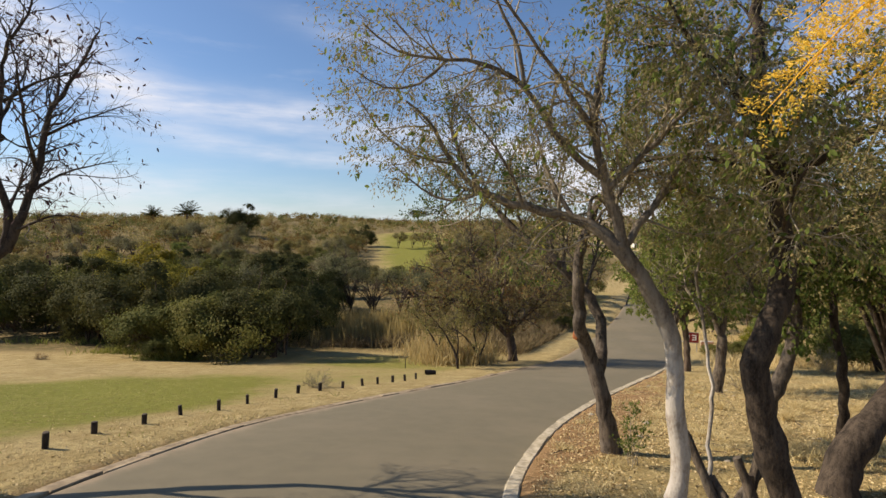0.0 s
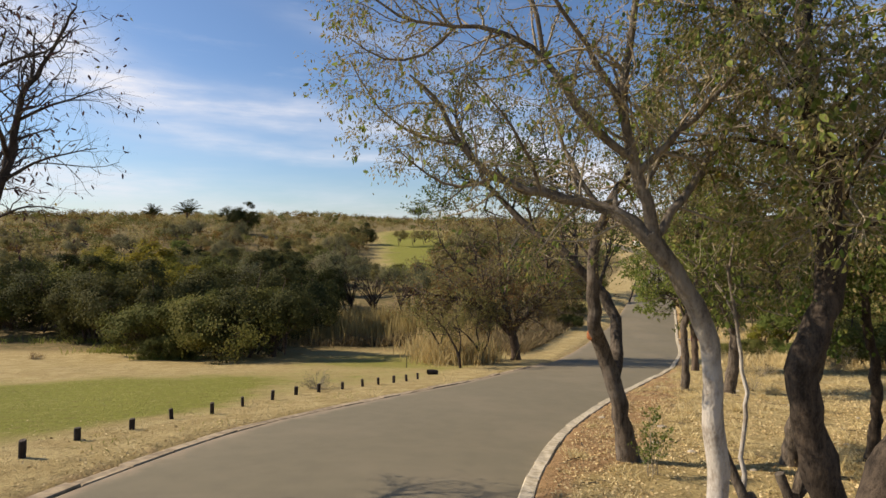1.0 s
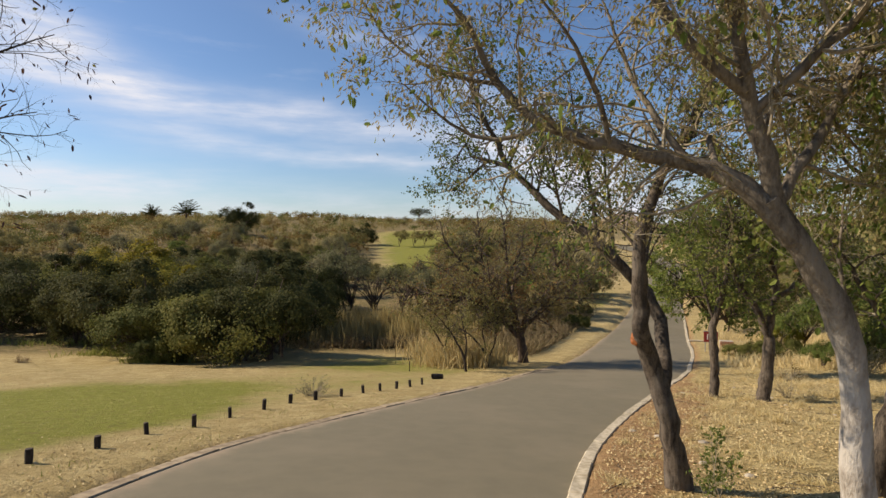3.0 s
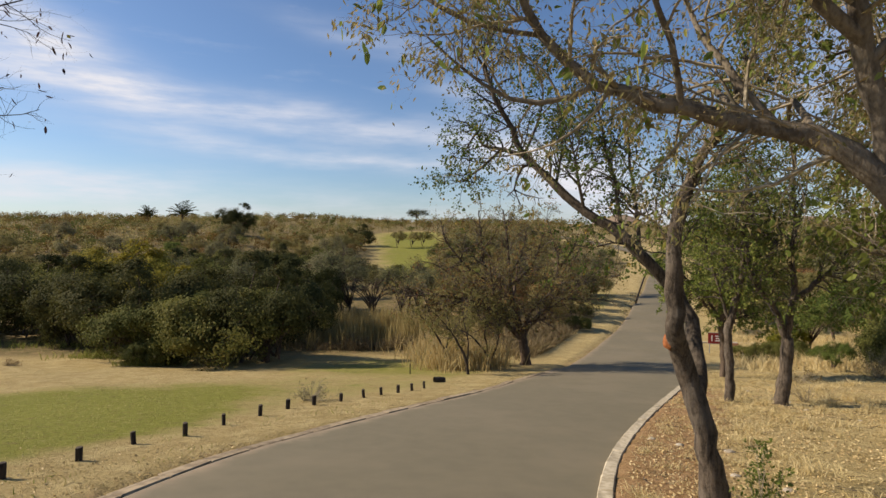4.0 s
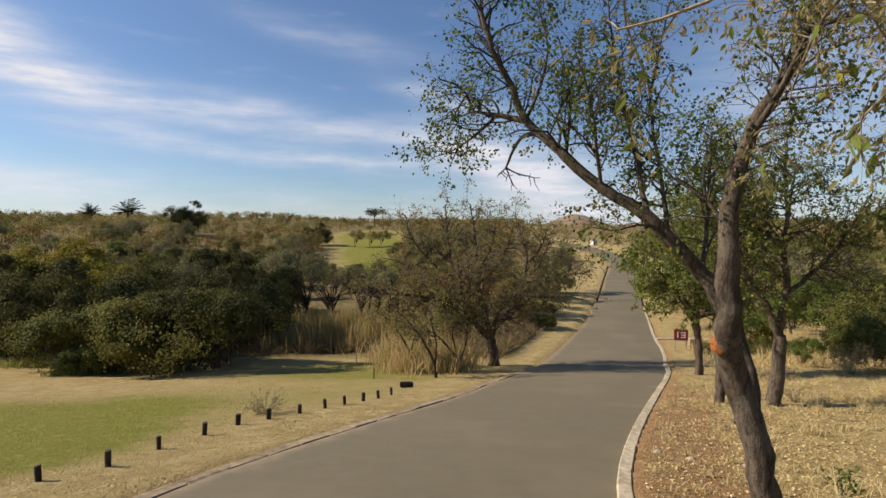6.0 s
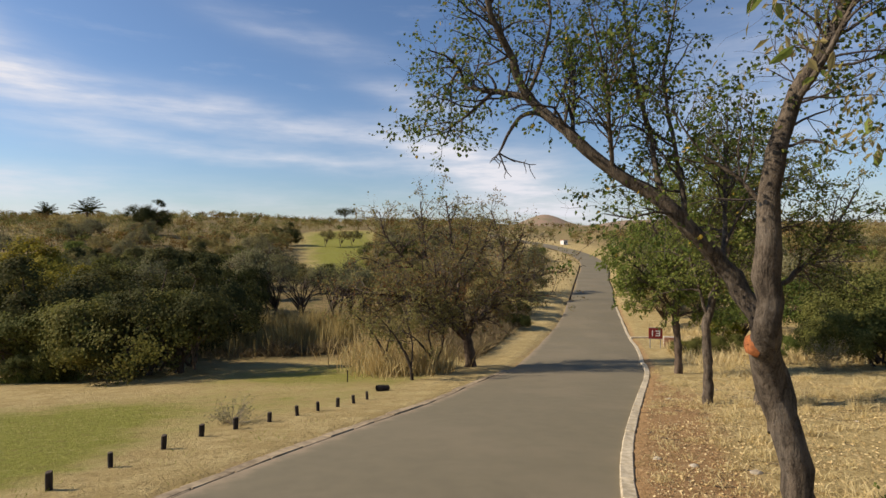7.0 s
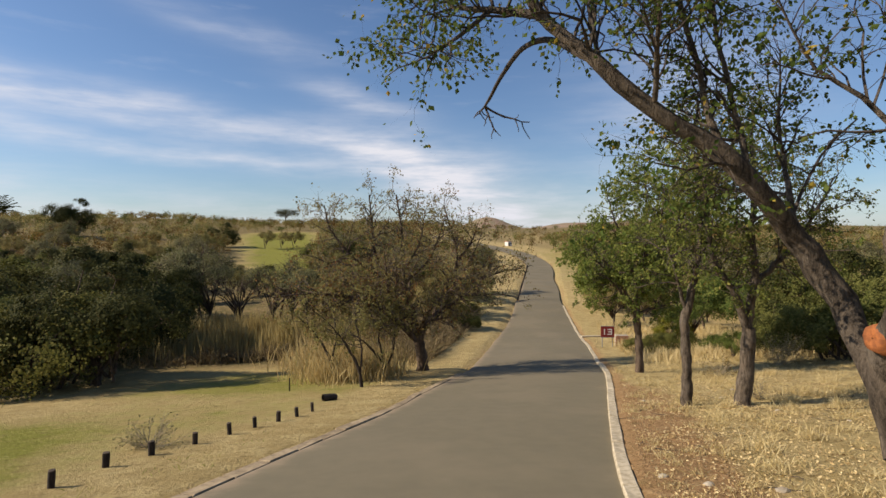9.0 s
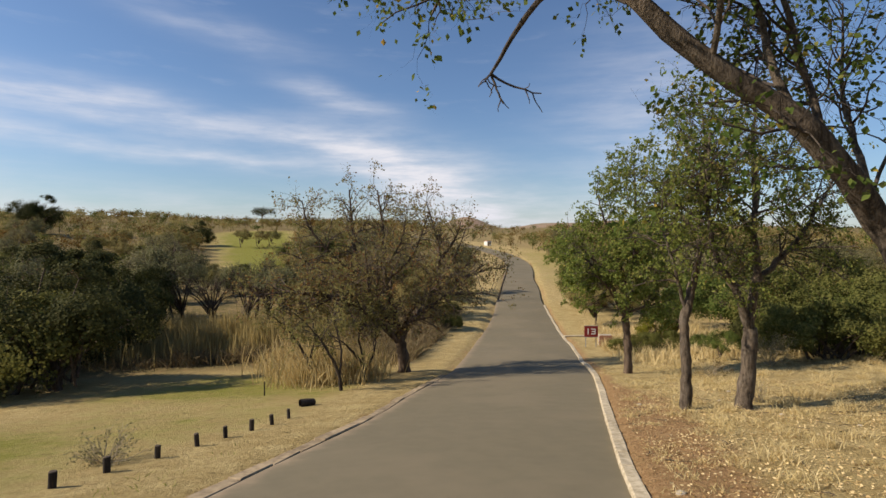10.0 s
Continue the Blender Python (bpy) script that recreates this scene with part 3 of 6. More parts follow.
# pale-trunked tree beside the near kerb
limb_tree(11, [
    ([foot(2.36, 5.45, 0.15), (2.31, 5.45, 0.7), (2.34, 5.45, 1.21), (2.27, 5.45, 1.82), (2.23, 5.45, 2.44), (2.07, 5.45, 2.8), (1.79, 5.43, 3.23), (1.62, 5.43, 3.47)], 0.11, 0.082),
    ([(1.80, 5.43, 3.20), (1.59, 5.43, 3.45), (1.34, 5.55, 3.69), (1.06, 5.72, 3.78), (0.65, 5.7, 3.87), (0.18, 5.82, 4.06), (-0.14, 5.92, 4.38), (-0.40, 5.82, 4.84), (-0.66, 5.82, 5.07)], 0.078, 0.012),
    ([(1.70, 5.43, 3.38), (1.60, 5.41, 3.75), (1.46, 5.37, 4.12), (1.32, 5.28, 4.61), (1.34, 5.26, 5.0), (1.45, 5.3, 5.7), (1.5, 5.2, 6.4)], 0.066, 0.014),
    ([(1.42, 5.35, 4.17), (1.06, 5.32, 4.47), (0.8, 5.35, 4.81), (0.62, 5.45, 5.12), (0.21, 5.45, 5.37), (-0.21, 5.45, 5.42), (-0.75, 5.45, 5.51), (-1.11, 5.45, 5.81)], 0.042, 0.008),
    ([(0.62, 5.45, 5.12), (0.55, 5.4, 5.5), (0.3, 5.3, 6.0), (0.15, 5.2, 6.5)], 0.025, 0.008),
    ([(0.2, 5.8, 4.05), (-0.15, 5.9, 3.95), (-0.5, 6.0, 4.1), (-0.85, 6.0, 4.4)], 0.022, 0.006),
    ([(1.66, 5.45, 3.4), (2.1, 5.64, 3.91), (2.49, 5.82, 4.43), (2.85, 6.01, 4.99), (3.2, 6.2, 5.6)], 0.045, 0.012),
    ([(1.5, 5.37, 4.05), (1.9, 5.1, 4.5), (2.3, 4.9, 5.0), (2.6, 4.7, 5.5)], 0.035, 0.01),
    ([(1.34, 5.55, 3.69), (1.5, 6.0, 4.0), (1.8, 6.5, 3.95), (2.1, 6.9, 3.6)], 0.026, 0.006),
    ([(1.55, 5.41, 3.88), (2.0, 5.9, 4.3), (2.6, 6.4, 4.25), (3.0, 6.8, 3.9)], 0.028, 0.006),
    ([(1.06, 5.7, 3.8), (1.1, 6.3, 4.15), (1.2, 6.9, 4.1), (1.3, 7.3, 3.8)], 0.024, 0.006),
    ([(2.1, 5.64, 3.91), (2.6, 6.2, 4.15), (3.2, 6.7, 4.0), (3.6, 7.1, 3.7)], 0.026, 0.006),
    ([(1.35, 5.3, 4.5), (1.6, 6.0, 4.9), (1.9, 6.7, 4.9), (2.1, 7.2, 4.6)], 0.026, 0.006),
    ([(2.5, 5.82, 4.43), (3.0, 6.5, 4.7), (3.5, 7.0, 4.7), (4.0, 7.4, 4.5)], 0.026, 0.006),
    ([(-0.14, 5.92, 4.38), (-0.6, 6.0, 4.5), (-1.0, 6.1, 4.8), (-1.3, 6.1, 5.3)], 0.018, 0.006),
    ([(-0.21, 5.45, 5.42), (-0.5, 5.6, 5.2), (-0.9, 5.7, 5.2), (-1.25, 5.7, 5.4)], 0.018, 0.006),
    ([(0.65, 5.7, 3.87), (0.5, 5.5, 4.2), (0.2, 5.3, 4.6), (-0.1, 5.2, 4.9)], 0.022, 0.006),
    ([(1.2, 5.65, 3.75), (1.0, 5.9, 4.2), (0.9, 6.2, 4.7), (0.8, 6.4, 5.2)], 0.03, 0.008),
    ([(1.34, 5.28, 4.6), (0.9, 5.0, 5.1), (0.4, 4.7, 5.6), (0.0, 4.5, 6.0)], 0.03, 0.008),
], TWIGGY, BARK_PALE, TWIG_GREY,
    [("crown", LEAF_DRY, 4.2, 0.045, 0.38, 0.6), ("green_foliage", LEAF_BRIGHT, 0.20, 0.078, 0.45, 0.8)],
    "pale grey-barked tree with fine bare twigs and few leaves")

# forked tree at the kerb, one stem upright, one leaning over the road
t1 = limb_tree(12, [
    ([foot(2.98, 9.72, 0.15), (2.87, 9.65, -0.1), (2.74, 9.60, 0.5), (2.65, 9.64, 0.9), (2.56, 9.66, 1.2)], 0.168, 0.128),
    ([(2.60, 9.66, 1.05), (2.53, 9.66, 1.28), (2.45, 9.63, 1.48), (2.33, 9.54, 1.70), (2.24, 9.42, 1.88), (2.23, 9.38, 2.2), (2.20, 9.34, 2.6), (2.18, 9.32, 3.0), (2.25, 9.36, 3.35), (2.38, 9.4, 3.65), (2.51, 9.4, 4.05), (2.82, 9.4, 4.5), (3.05, 9.45, 4.9), (3.3, 9.5, 5.6), (3.4, 9.6, 6.3)], 0.134, 0.02, 0.42),
    ([(2.62, 9.66, 0.85), (2.74, 9.82, 1.15), (2.86, 10.12, 1.5), (2.91, 10.4, 1.88), (2.83, 10.52, 2.15), (2.65, 10.60, 2.42), (2.39, 10.61, 2.7), (2.12, 10.66, 3.0), (1.84, 10.80, 3.27), (1.48, 10.9, 3.52), (1.08, 11.08, 3.92), (0.62, 11.39, 4.46), (0.42, 11.3, 4.86), (0.12, 11.15, 5.3), (-0.02, 11.1, 5.8), (0.02, 11.1, 6.5)], 0.125, 0.014, 0.5),
    ([(0.66, 11.36, 4.42), (0.32, 11.75, 4.60), (0.0, 12.05, 4.72), (-0.08, 12.1, 4.98), (-0.28, 12.0, 5.08), (-0.5, 11.9, 5.12)], 0.045, 0.009),
    ([(0.30, 11.78, 4.60), (0.12, 11.7, 4.42), (-0.08, 11.62, 4.25), (-0.28, 11.6, 4.1), (-0.36, 11.6, 3.92)], 0.028, 0.007, 0.3),
    ([(-0.08, 12.1, 4.95), (-0.22, 11.8, 4.75), (-0.36, 11.7, 4.5), (-0.42, 11.6, 4.25)], 0.022, 0.007, 0.2),
    ([(2.02, 10.72, 3.10), (1.98, 10.98, 3.9), (1.84, 11.05, 4.6), (1.68, 11.0, 5.3), (1.6, 11.0, 6.0)], 0.036, 0.008),
    ([(2.25, 10.64, 2.86), (2.28, 10.95, 3.8), (2.22, 11.1, 4.6), (2.40, 11.2, 5.4), (2.6, 11.3, 6.1)], 0.032, 0.008),
    ([(2.23, 9.38, 2.95), (2.0, 9.5, 3.3), (1.75, 9.6, 3.5), (1.45, 9.6, 3.9)], 0.022, 0.006),
    ([(2.38, 9.4, 3.65), (2.7, 9.7, 3.95), (3.2, 10.0, 4.4), (3.7, 10.2, 4.8)], 0.032, 0.008),
    ([(2.12, 10.66, 3.0), (1.8, 10.55, 3.02), (1.5, 10.5, 2.95), (1.2, 10.5, 3.0)], 0.018, 0.006),
    ([(2.45, 9.4, 3.85), (2.6, 9.2, 4.3), (2.8, 9.0, 4.9), (3.0, 8.8, 5.5)], 0.032, 0.008),
    ([(2.66, 10.6, 2.4), (2.9, 10.9, 2.9), (3.1, 11.2, 3.5), (3.2, 11.3, 4.3)], 0.034, 0.008),
    ([(1.48, 10.9, 3.52), (1.3, 10.6, 4.0), (1.15, 10.4, 4.5), (0.9, 10.2, 5.0)], 0.026, 0.007),
    ([(1.08, 11.08, 3.92), (1.25, 11.5, 4.4), (1.3, 11.7, 5.0), (1.2, 11.8, 5.7)], 0.026, 0.007),
    ([(0.62, 11.39, 4.46), (0.85, 11.5, 4.95), (0.95, 11.5, 5.5), (0.8, 11.5, 6.1)], 0.026, 0.007),
], [dict(per_m=10.5, length=0.8, r=0.018, spread=0.95, n=5, wob=0.26, rise=0.25, **{"from": 0.08}),
    dict(per_m=8.5, length=0.45, r=0.009, spread=0.9, n=4, wob=0.32),
    dict(per_m=8.5, length=0.24, r=0.0062, spread=0.85, n=3, wob=0.36, lift=-0.08)], BARK_GREY, TWIG_DARK,
    [("crown", LEAF_GREEN, 3.0, 0.050, 0.75, 0.5), ("yellow_foliage", LEAF_YELLOW, 0.2, 0.048, 0.7, 0.5)],
    "forked grey-barked tree leaning over the road, orange cut stub")


def cut_stub():
    rng = np.random.default_rng(3)
    off = np.array(t1.location)
    sh = Shell()
    mid = np.array((2.35, 9.53, 1.73))
    out = np.array((-0.93, 0.14, 0.14))
    out /= np.linalg.norm(out)
    sh.tube([mid, mid + out * 0.06, mid + out * 0.10, mid + out * 0.12], [0.125, 0.118, 0.112, 0.10], 14, 0.07, rng)
    sh.v = [v - off for v in sh.v]
    stub = part("stub", sh.mesh("stub", True), BARK_GREY, t1, "short thick branch stub")
    # sawn face: a shallow uneven disc with a raised bark lip
    side = np.cross(out, (0, 0, 1))
    side /= np.linalg.norm(side)
    up = np.cross(side, out)
    face = Shell()
    rings, sides = 4, 18
    ang = np.linspace(0, 2 * np.pi, sides, endpoint=False)
    wave = 1 + 0.10 * np.sin(2 * ang + 0.6) + 0.05 * np.sin(5 * ang)
    verts = []
    for k, r in enumerate((0.094, 0.074, 0.044, 0.005)):
        depth = (0.105, 0.175, 0.182, 0.178)[k]
        verts.append(mid + out * depth + (r * wave)[:, None] * (np.cos(ang)[:, None] * side + 1.2 * np.sin(ang)[:, None] * up) + rng.normal(size=(sides, 1)) * 0.003 * out)
    k = np.arange(sides)
    quads = [np.stack([i * sides + k, i * sides + (k + 1) % sides, (i + 1) * sides + (k + 1) % sides, (i + 1) * sides + k], -1) for i in range(rings - 1)]
    face.add(np.vstack(verts) - off, np.vstack(quads))
    part("cut_face", face.mesh("cut_face", True), CUT, stub, "orange-brown sawn wood")
    sh = Shell()
    rng = np.random.default_rng(5)
    line = smooth_line([(0.98, 11.15, 4.0), (0.82, 11.55, 4.28), (0.71, 11.96, 4.33), (0.69, 12.5, 4.22), (0.70, 12.9, 4.10), (0.72, 13.2, 4.04)], 0.08)
    sh.tube(line, np.linspace(0.036, 0.017, len(line)), 7, 0.05, rng)
    for way, ln in (((0.75, 0.1, -0.45), 0.62), ((0.35, 0.0, -0.8), 0.35), ((-0.5, 0.0, -0.5), 0.18)):
        d = np.array(way) / np.linalg.norm(way)
        line = shoot(rng, (0.72, 13.2, 4.04), d, ln, 6, 0.22, -0.06)
        sh.tube(line, np.linspace(0.016, 0.007, len(line)), 5)
        for f in (2, 3, 4, 5):
            bit = shoot(rng, line[f], aim_of(rng, np.array((0.2, 0.0, -0.95)), 0.6), rng.uniform(0.1, 0.3), 4, 0.3, -0.05)
            sh.tube(bit, np.linspace(0.008, 0.004, len(bit)), 4)
    sh.v = [v - off for v in sh.v]
    part("dead_twig", sh.mesh("dead_twig"), TWIG_DARK, t1, "dead hanging twig")


cut_stub()

# dark tree just inside the verge, beyond the frame's top
DENSE = [dict(per_m=9.5, length=0.95, r=0.02, spread=1.05, n=5, wob=0.24, **{"from": 0.1}),
         dict(per_m=8.5, length=0.5, r=0.008, spread=0.95, n=4, wob=0.3, lift=-0.1),
         dict(per_m=10.0, length=0.3, r=0.0042, spread=0.85, n=3, wob=0.34, lift=-0.22)]
limb_tree(13, [
    ([foot(3.68, 5.62, 0.15), (3.61, 5.59, 0.51), (3.37, 5.59, 1.27), (3.21, 5.59, 2.1), (3.48, 5.64, 2.78), (3.59, 5.74, 3.28), (3.52, 5.74, 3.98), (3.36, 5.74, 4.8)], 0.17, 0.11),
    ([(3.36, 5.74, 4.7), (3.27, 5.74, 5.56), (3.26, 5.74, 6.37), (3.2, 5.8, 7.2)], 0.10, 0.03),
    ([(3.54, 5.74, 3.9), (3.1, 5.3, 4.5), (2.6, 5.0, 5.0), (2.1, 4.8, 5.4), (1.7, 4.6, 5.9)], 0.05, 0.012),
    ([(3.5, 5.74, 4.1), (4.0, 5.4, 4.5), (4.5, 5.2, 4.8), (5.1, 5.0, 5.0)], 0.06, 0.015),
    ([(3.4, 5.74, 4.6), (3.2, 6.4, 5.0), (2.9, 7.0, 5.3), (2.5, 7.5, 5.5)], 0.045, 0.012),
    ([(3.5, 5.7, 3.6), (3.9, 6.2, 3.9), (4.4, 6.8, 4.1), (4.9, 7.3, 4.2)], 0.04, 0.012),
    ([(3.56, 5.7, 3.4), (3.2, 5.1, 3.7), (3.0, 4.6, 4.0), (2.9, 4.2, 4.3)], 0.03, 0.01),
    ([(3.3, 5.74, 5.2), (2.7, 5.6, 5.5), (2.2, 5.5, 5.6), (1.7, 5.4, 5.5)], 0.035, 0.01),
    ([(3.5, 5.74, 4.2), (3.0, 5.9, 4.4), (2.5, 6.2, 4.5), (2.0, 6.4, 4.4)], 0.03, 0.01),
    ([(3.4, 5.74, 4.6), (3.9, 4.9, 5.2), (4.2, 4.4, 5.6), (4.5, 3.9, 5.9)], 0.035, 0.01),
    ([(3.58, 5.74, 3.3), (4.2, 5.7, 3.7), (4.8, 5.6, 3.9), (5.3, 5.4, 3.8)], 0.035, 0.01),
], DENSE, BARK_DARK, TWIG_GREY,
    [("crown", LEAF_DRY, 6.2, 0.048, 0.40, 0.7), ("green_foliage", LEAF_GREEN, 1.2, 0.066, 0.5, 0.7), ("bright_foliage", LEAF_BRIGHT, 0.35, 0.075, 0.5, 0.8)],
    "dark crooked tree with dense drooping twigs and leaves")

# stout leaning trunk further into the verge
limb_tree(14, [
    ([foot(5.45, 7.35, 0.2), (5.62, 7.4, 0.3), (5.95, 7.45, 0.7), (6.35, 7.6, 1.05), (6.94, 7.79, 1.48), (7.5, 8.0, 2.0)], 0.24, 0.17),
    ([(7.3, 7.95, 1.8), (7.6, 8.1, 2.6), (7.7, 8.2, 3.6), (7.4, 8.3, 4.6)], 0.13, 0.04),
    ([(7.5, 8.0, 2.0), (8.3, 8.1, 2.5), (9.0, 8.3, 3.2), (9.6, 8.4, 4.2)], 0.11, 0.03),
    ([(7.6, 8.15, 2.9), (7.0, 7.7, 3.4), (6.4, 7.3, 3.7), (5.8, 7.0, 4.0)], 0.06, 0.015),
    ([(7.6, 8.15, 2.7), (6.9, 8.5, 3.0), (6.2, 8.8, 3.1), (5.6, 9.0, 3.0)], 0.05, 0.012),
], DENSE, BARK_DARK, TWIG_DARK,
    [("crown", LEAF_GREEN, 3.6, 0.085, 0.55, 0.6), ("dry_foliage", LEAF_DRY, 2.0, 0.06, 0.4, 0.7)],
    "stout dark trunk leaning away from the road", flare=0.5)

# two trees behind them
limb_tree(15, [
    ([foot(5.72, 9.6, 0.15), (5.70, 9.4, 0.38), (5.9, 9.4, 0.95), (6.15, 9.45, 1.73), (6.2, 9.5, 2.71), (6.3, 9.55, 3.73)], 0.15, 0.08),
    ([(6.15, 9.45, 1.6), (5.85, 9.6, 2.0), (5.7, 9.7, 2.3), (5.4, 9.8, 2.9), (5.0, 9.9, 3.5)], 0.06, 0.015),
    ([(6.25, 9.5, 3.2), (5.6, 9.3, 3.8), (5.0, 9.2, 4.2), (4.4, 9.1, 4.6)], 0.05, 0.012),
    ([(6.3, 9.55, 3.6), (6.4, 9.6, 4.6), (6.3, 9.7, 5.6)], 0.07, 0.02),
    ([(6.28, 9.5, 3.4), (6.9, 9.8, 4.0), (7.5, 10.1, 4.4), (8.2, 10.3, 4.7)], 0.05, 0.012),
], DENSE, BARK_GREY, TWIG_GREY,
    [("crown", LEAF_DRY, 3.5, 0.06, 0.42, 0.6), ("green_foliage", LEAF_GREEN, 2.0, 0.085, 0.5, 0.6)],
    "grey knotted tree with a drooping dense crown")
limb_tree(16, [
    ([foot(7.35, 9.9, 0.15), (7.30, 9.7, 0.22), (7.17, 9.6, 1.15), (7.02, 9.6, 1.86), (7.03, 9.75, 2.9)], 0.10, 0.06),
    ([(7.03, 9.7, 2.7), (6.8, 9.9, 3.5), (6.9, 10.1, 4.5)], 0.05, 0.015),
    ([(7.02, 9.6, 2.0), (6.6, 9.7, 2.3), (6.2, 9.8, 2.3), (5.8, 9.9, 2.1)], 0.035, 0.01),
    ([(7.03, 9.65, 2.4), (7.6, 9.8, 2.8), (8.2, 10.0, 3.0), (8.8, 10.2, 2.9)], 0.035, 0.01),
], DENSE, BARK_DARK, TWIG_DARK,
    [("crown", LEAF_GREEN, 2.2, 0.09, 0.55, 0.6)], "dark slim tree with low green leaves")

# thin pale sapling stem behind the pale tree
limb_tree(17, [
    ([foot(3.33, 6.76, 0.1), (3.31, 6.76, 0.91), (3.31, 6.76, 1.59), (3.24, 6.76, 2.19), (3.19, 6.76, 2.49), (3.1, 6.8, 3.1)], 0.032, 0.018),
    ([(3.2, 6.76, 2.45), (3.0, 6.9, 2.9), (2.7, 7.1, 3.2)], 0.016, 0.006),
    ([(3.12, 6.8, 3.0), (3.3, 7.0, 3.5), (3.5, 7.2, 3.9)], 0.014, 0.005),
], DENSE, BARK_PALE, TWIG_GREY, [("crown", LEAF_GREEN, 1.5, 0.075, 0.6, 0.6)], "thin pale straight sapling in the dry verge", flare=0)


# cut many-stemmed stump
def stump():
    rng = np.random.default_rng(8)
    root = new("tree_stump")
    root.location = foot(3.22, 5.9, 0.02)
    tagged(root, "cut back stump with several short bare stems", "stump")
    o = np.array(root.location)
    for tip, r in (((2.66, 6.05, 1.22), 0.05), ((2.92, 5.95, 0.72), 0.055), ((3.12, 5.76, 1.02), 0.055), ((3.30, 5.82, 0.80), 0.06), ((3.52, 5.95, 1.10), 0.055), ((3.66, 6.1, 0.78), 0.05)):
        tip = np.array(tip)
        sh = Shell()
        mid = (tip - o) * np.array((0.35, 0.35, 0.5)) + rng.normal(size=3) * 0.07
        line = smooth_line([np.array((0, 0, -0.05)), mid, tip - o], 0.08)
        sh.tube(line, np.linspace(r * 1.5, r * 0.85, len(line)), 8, 0.06, rng)
        part("stem", sh.mesh("stem", True), BARK_GREY, root)


stump()

# bare tree on the far side of the road, branches reaching over it
limb_tree(18, [
    ([foot(-8.5, 6.4, 0.15), (-8.4, 6.6, 0.9), (-8.1, 7.05, 1.8), (-7.6, 7.6, 2.6), (-7.0, 8.07, 3.34)], 0.17, 0.09),
    ([(-6.99, 8.07, 3.3), (-6.80, 8.07, 3.7), (-6.66, 8.15, 4.2), (-6.58, 8.25, 4.76), (-6.39, 8.25, 5.47), (-6.0, 8.35, 6.21), (-5.7, 8.4, 6.8)], 0.075, 0.012),
    ([(-7.02, 8.07, 3.3), (-6.95, 8.07, 3.95), (-7.1, 8.0, 4.6), (-7.05, 8.07, 5.3), (-7.0, 8.1, 6.29), (-6.74, 8.15, 6.8), (-6.5, 8.2, 7.5)], 0.07, 0.012),
    ([(-6.66, 8.15, 4.2), (-6.3, 8.3, 4.5), (-5.9, 8.4, 4.65), (-5.5, 8.5, 4.75)], 0.03, 0.006),
    ([(-6.5, 8.25, 5.1), (-6.0, 8.3, 5.35), (-5.6, 8.35, 5.5), (-5.2, 8.4, 5.65)], 0.028, 0.006),
    ([(-7.0, 8.07, 5.6), (-6.5, 8.1, 5.9), (-6.0, 8.2, 6.1), (-5.6, 8.3, 6.5)], 0.03, 0.006),
    ([(-6.85, 8.07, 3.6), (-6.4, 7.9, 3.75), (-6.0, 7.8, 3.85), (-5.6, 7.8, 3.8)], 0.028, 0.006),
    ([(-7.0, 8.05, 5.0), (-7.6, 7.8, 5.7), (-8.1, 7.6, 6.4), (-8.4, 7.5, 7.1)], 0.05, 0.01),
    ([(-6.6, 8.2, 4.6), (-6.3, 7.6, 5.1), (-6.0, 7.1, 5.6), (-5.8, 6.7, 6.1)], 0.035, 0.007),
    ([(-6.66, 8.15, 4.2), (-6.8, 8.6, 4.7), (-7.1, 9.0, 5.1), (-7.3, 9.4, 5.6)], 0.035, 0.007),
    ([(-7.05, 8.07, 5.3), (-7.2, 8.6, 5.9), (-7.4, 9.1, 6.4), (-7.6, 9.5, 6.9)], 0.035, 0.007),
    ([(-6.39, 8.25, 5.47), (-6.5, 8.6, 5.9), (-6.7, 8.9, 6.4), (-6.9, 9.2, 6.8)], 0.03, 0.007),
    ([(-6.95, 8.07, 3.9), (-7.2, 8.6, 4.3), (-7.5, 9.1, 4.6), (-7.7, 9.6, 5.1)], 0.03, 0.007),
    ([(-7.65, 7.5, 2.5), (-7.7, 7.4, 3.4), (-7.4, 7.3, 4.4), (-6.9, 6.9, 5.4)], 0.06, 0.01),
], [dict(per_m=6.5, length=0.95, r=0.018, spread=0.8, n=6, wob=0.2, **{"from": 0.15}),
    dict(per_m=6.0, length=0.5, r=0.009, spread=0.85, n=4, wob=0.26),
    dict(per_m=5.0, length=0.22, r=0.0055, spread=0.85, n=3, wob=0.3)], BARK_DARK, TWIG_DARK,
    [("pod_mass", POD, 0.5, 0.10, 0.28, 0.9), ("crown", LEAF_YELLOW, 0.05, 0.06, 0.6, 0.5)],
    "bare dark tree with hanging dry pods by the road")

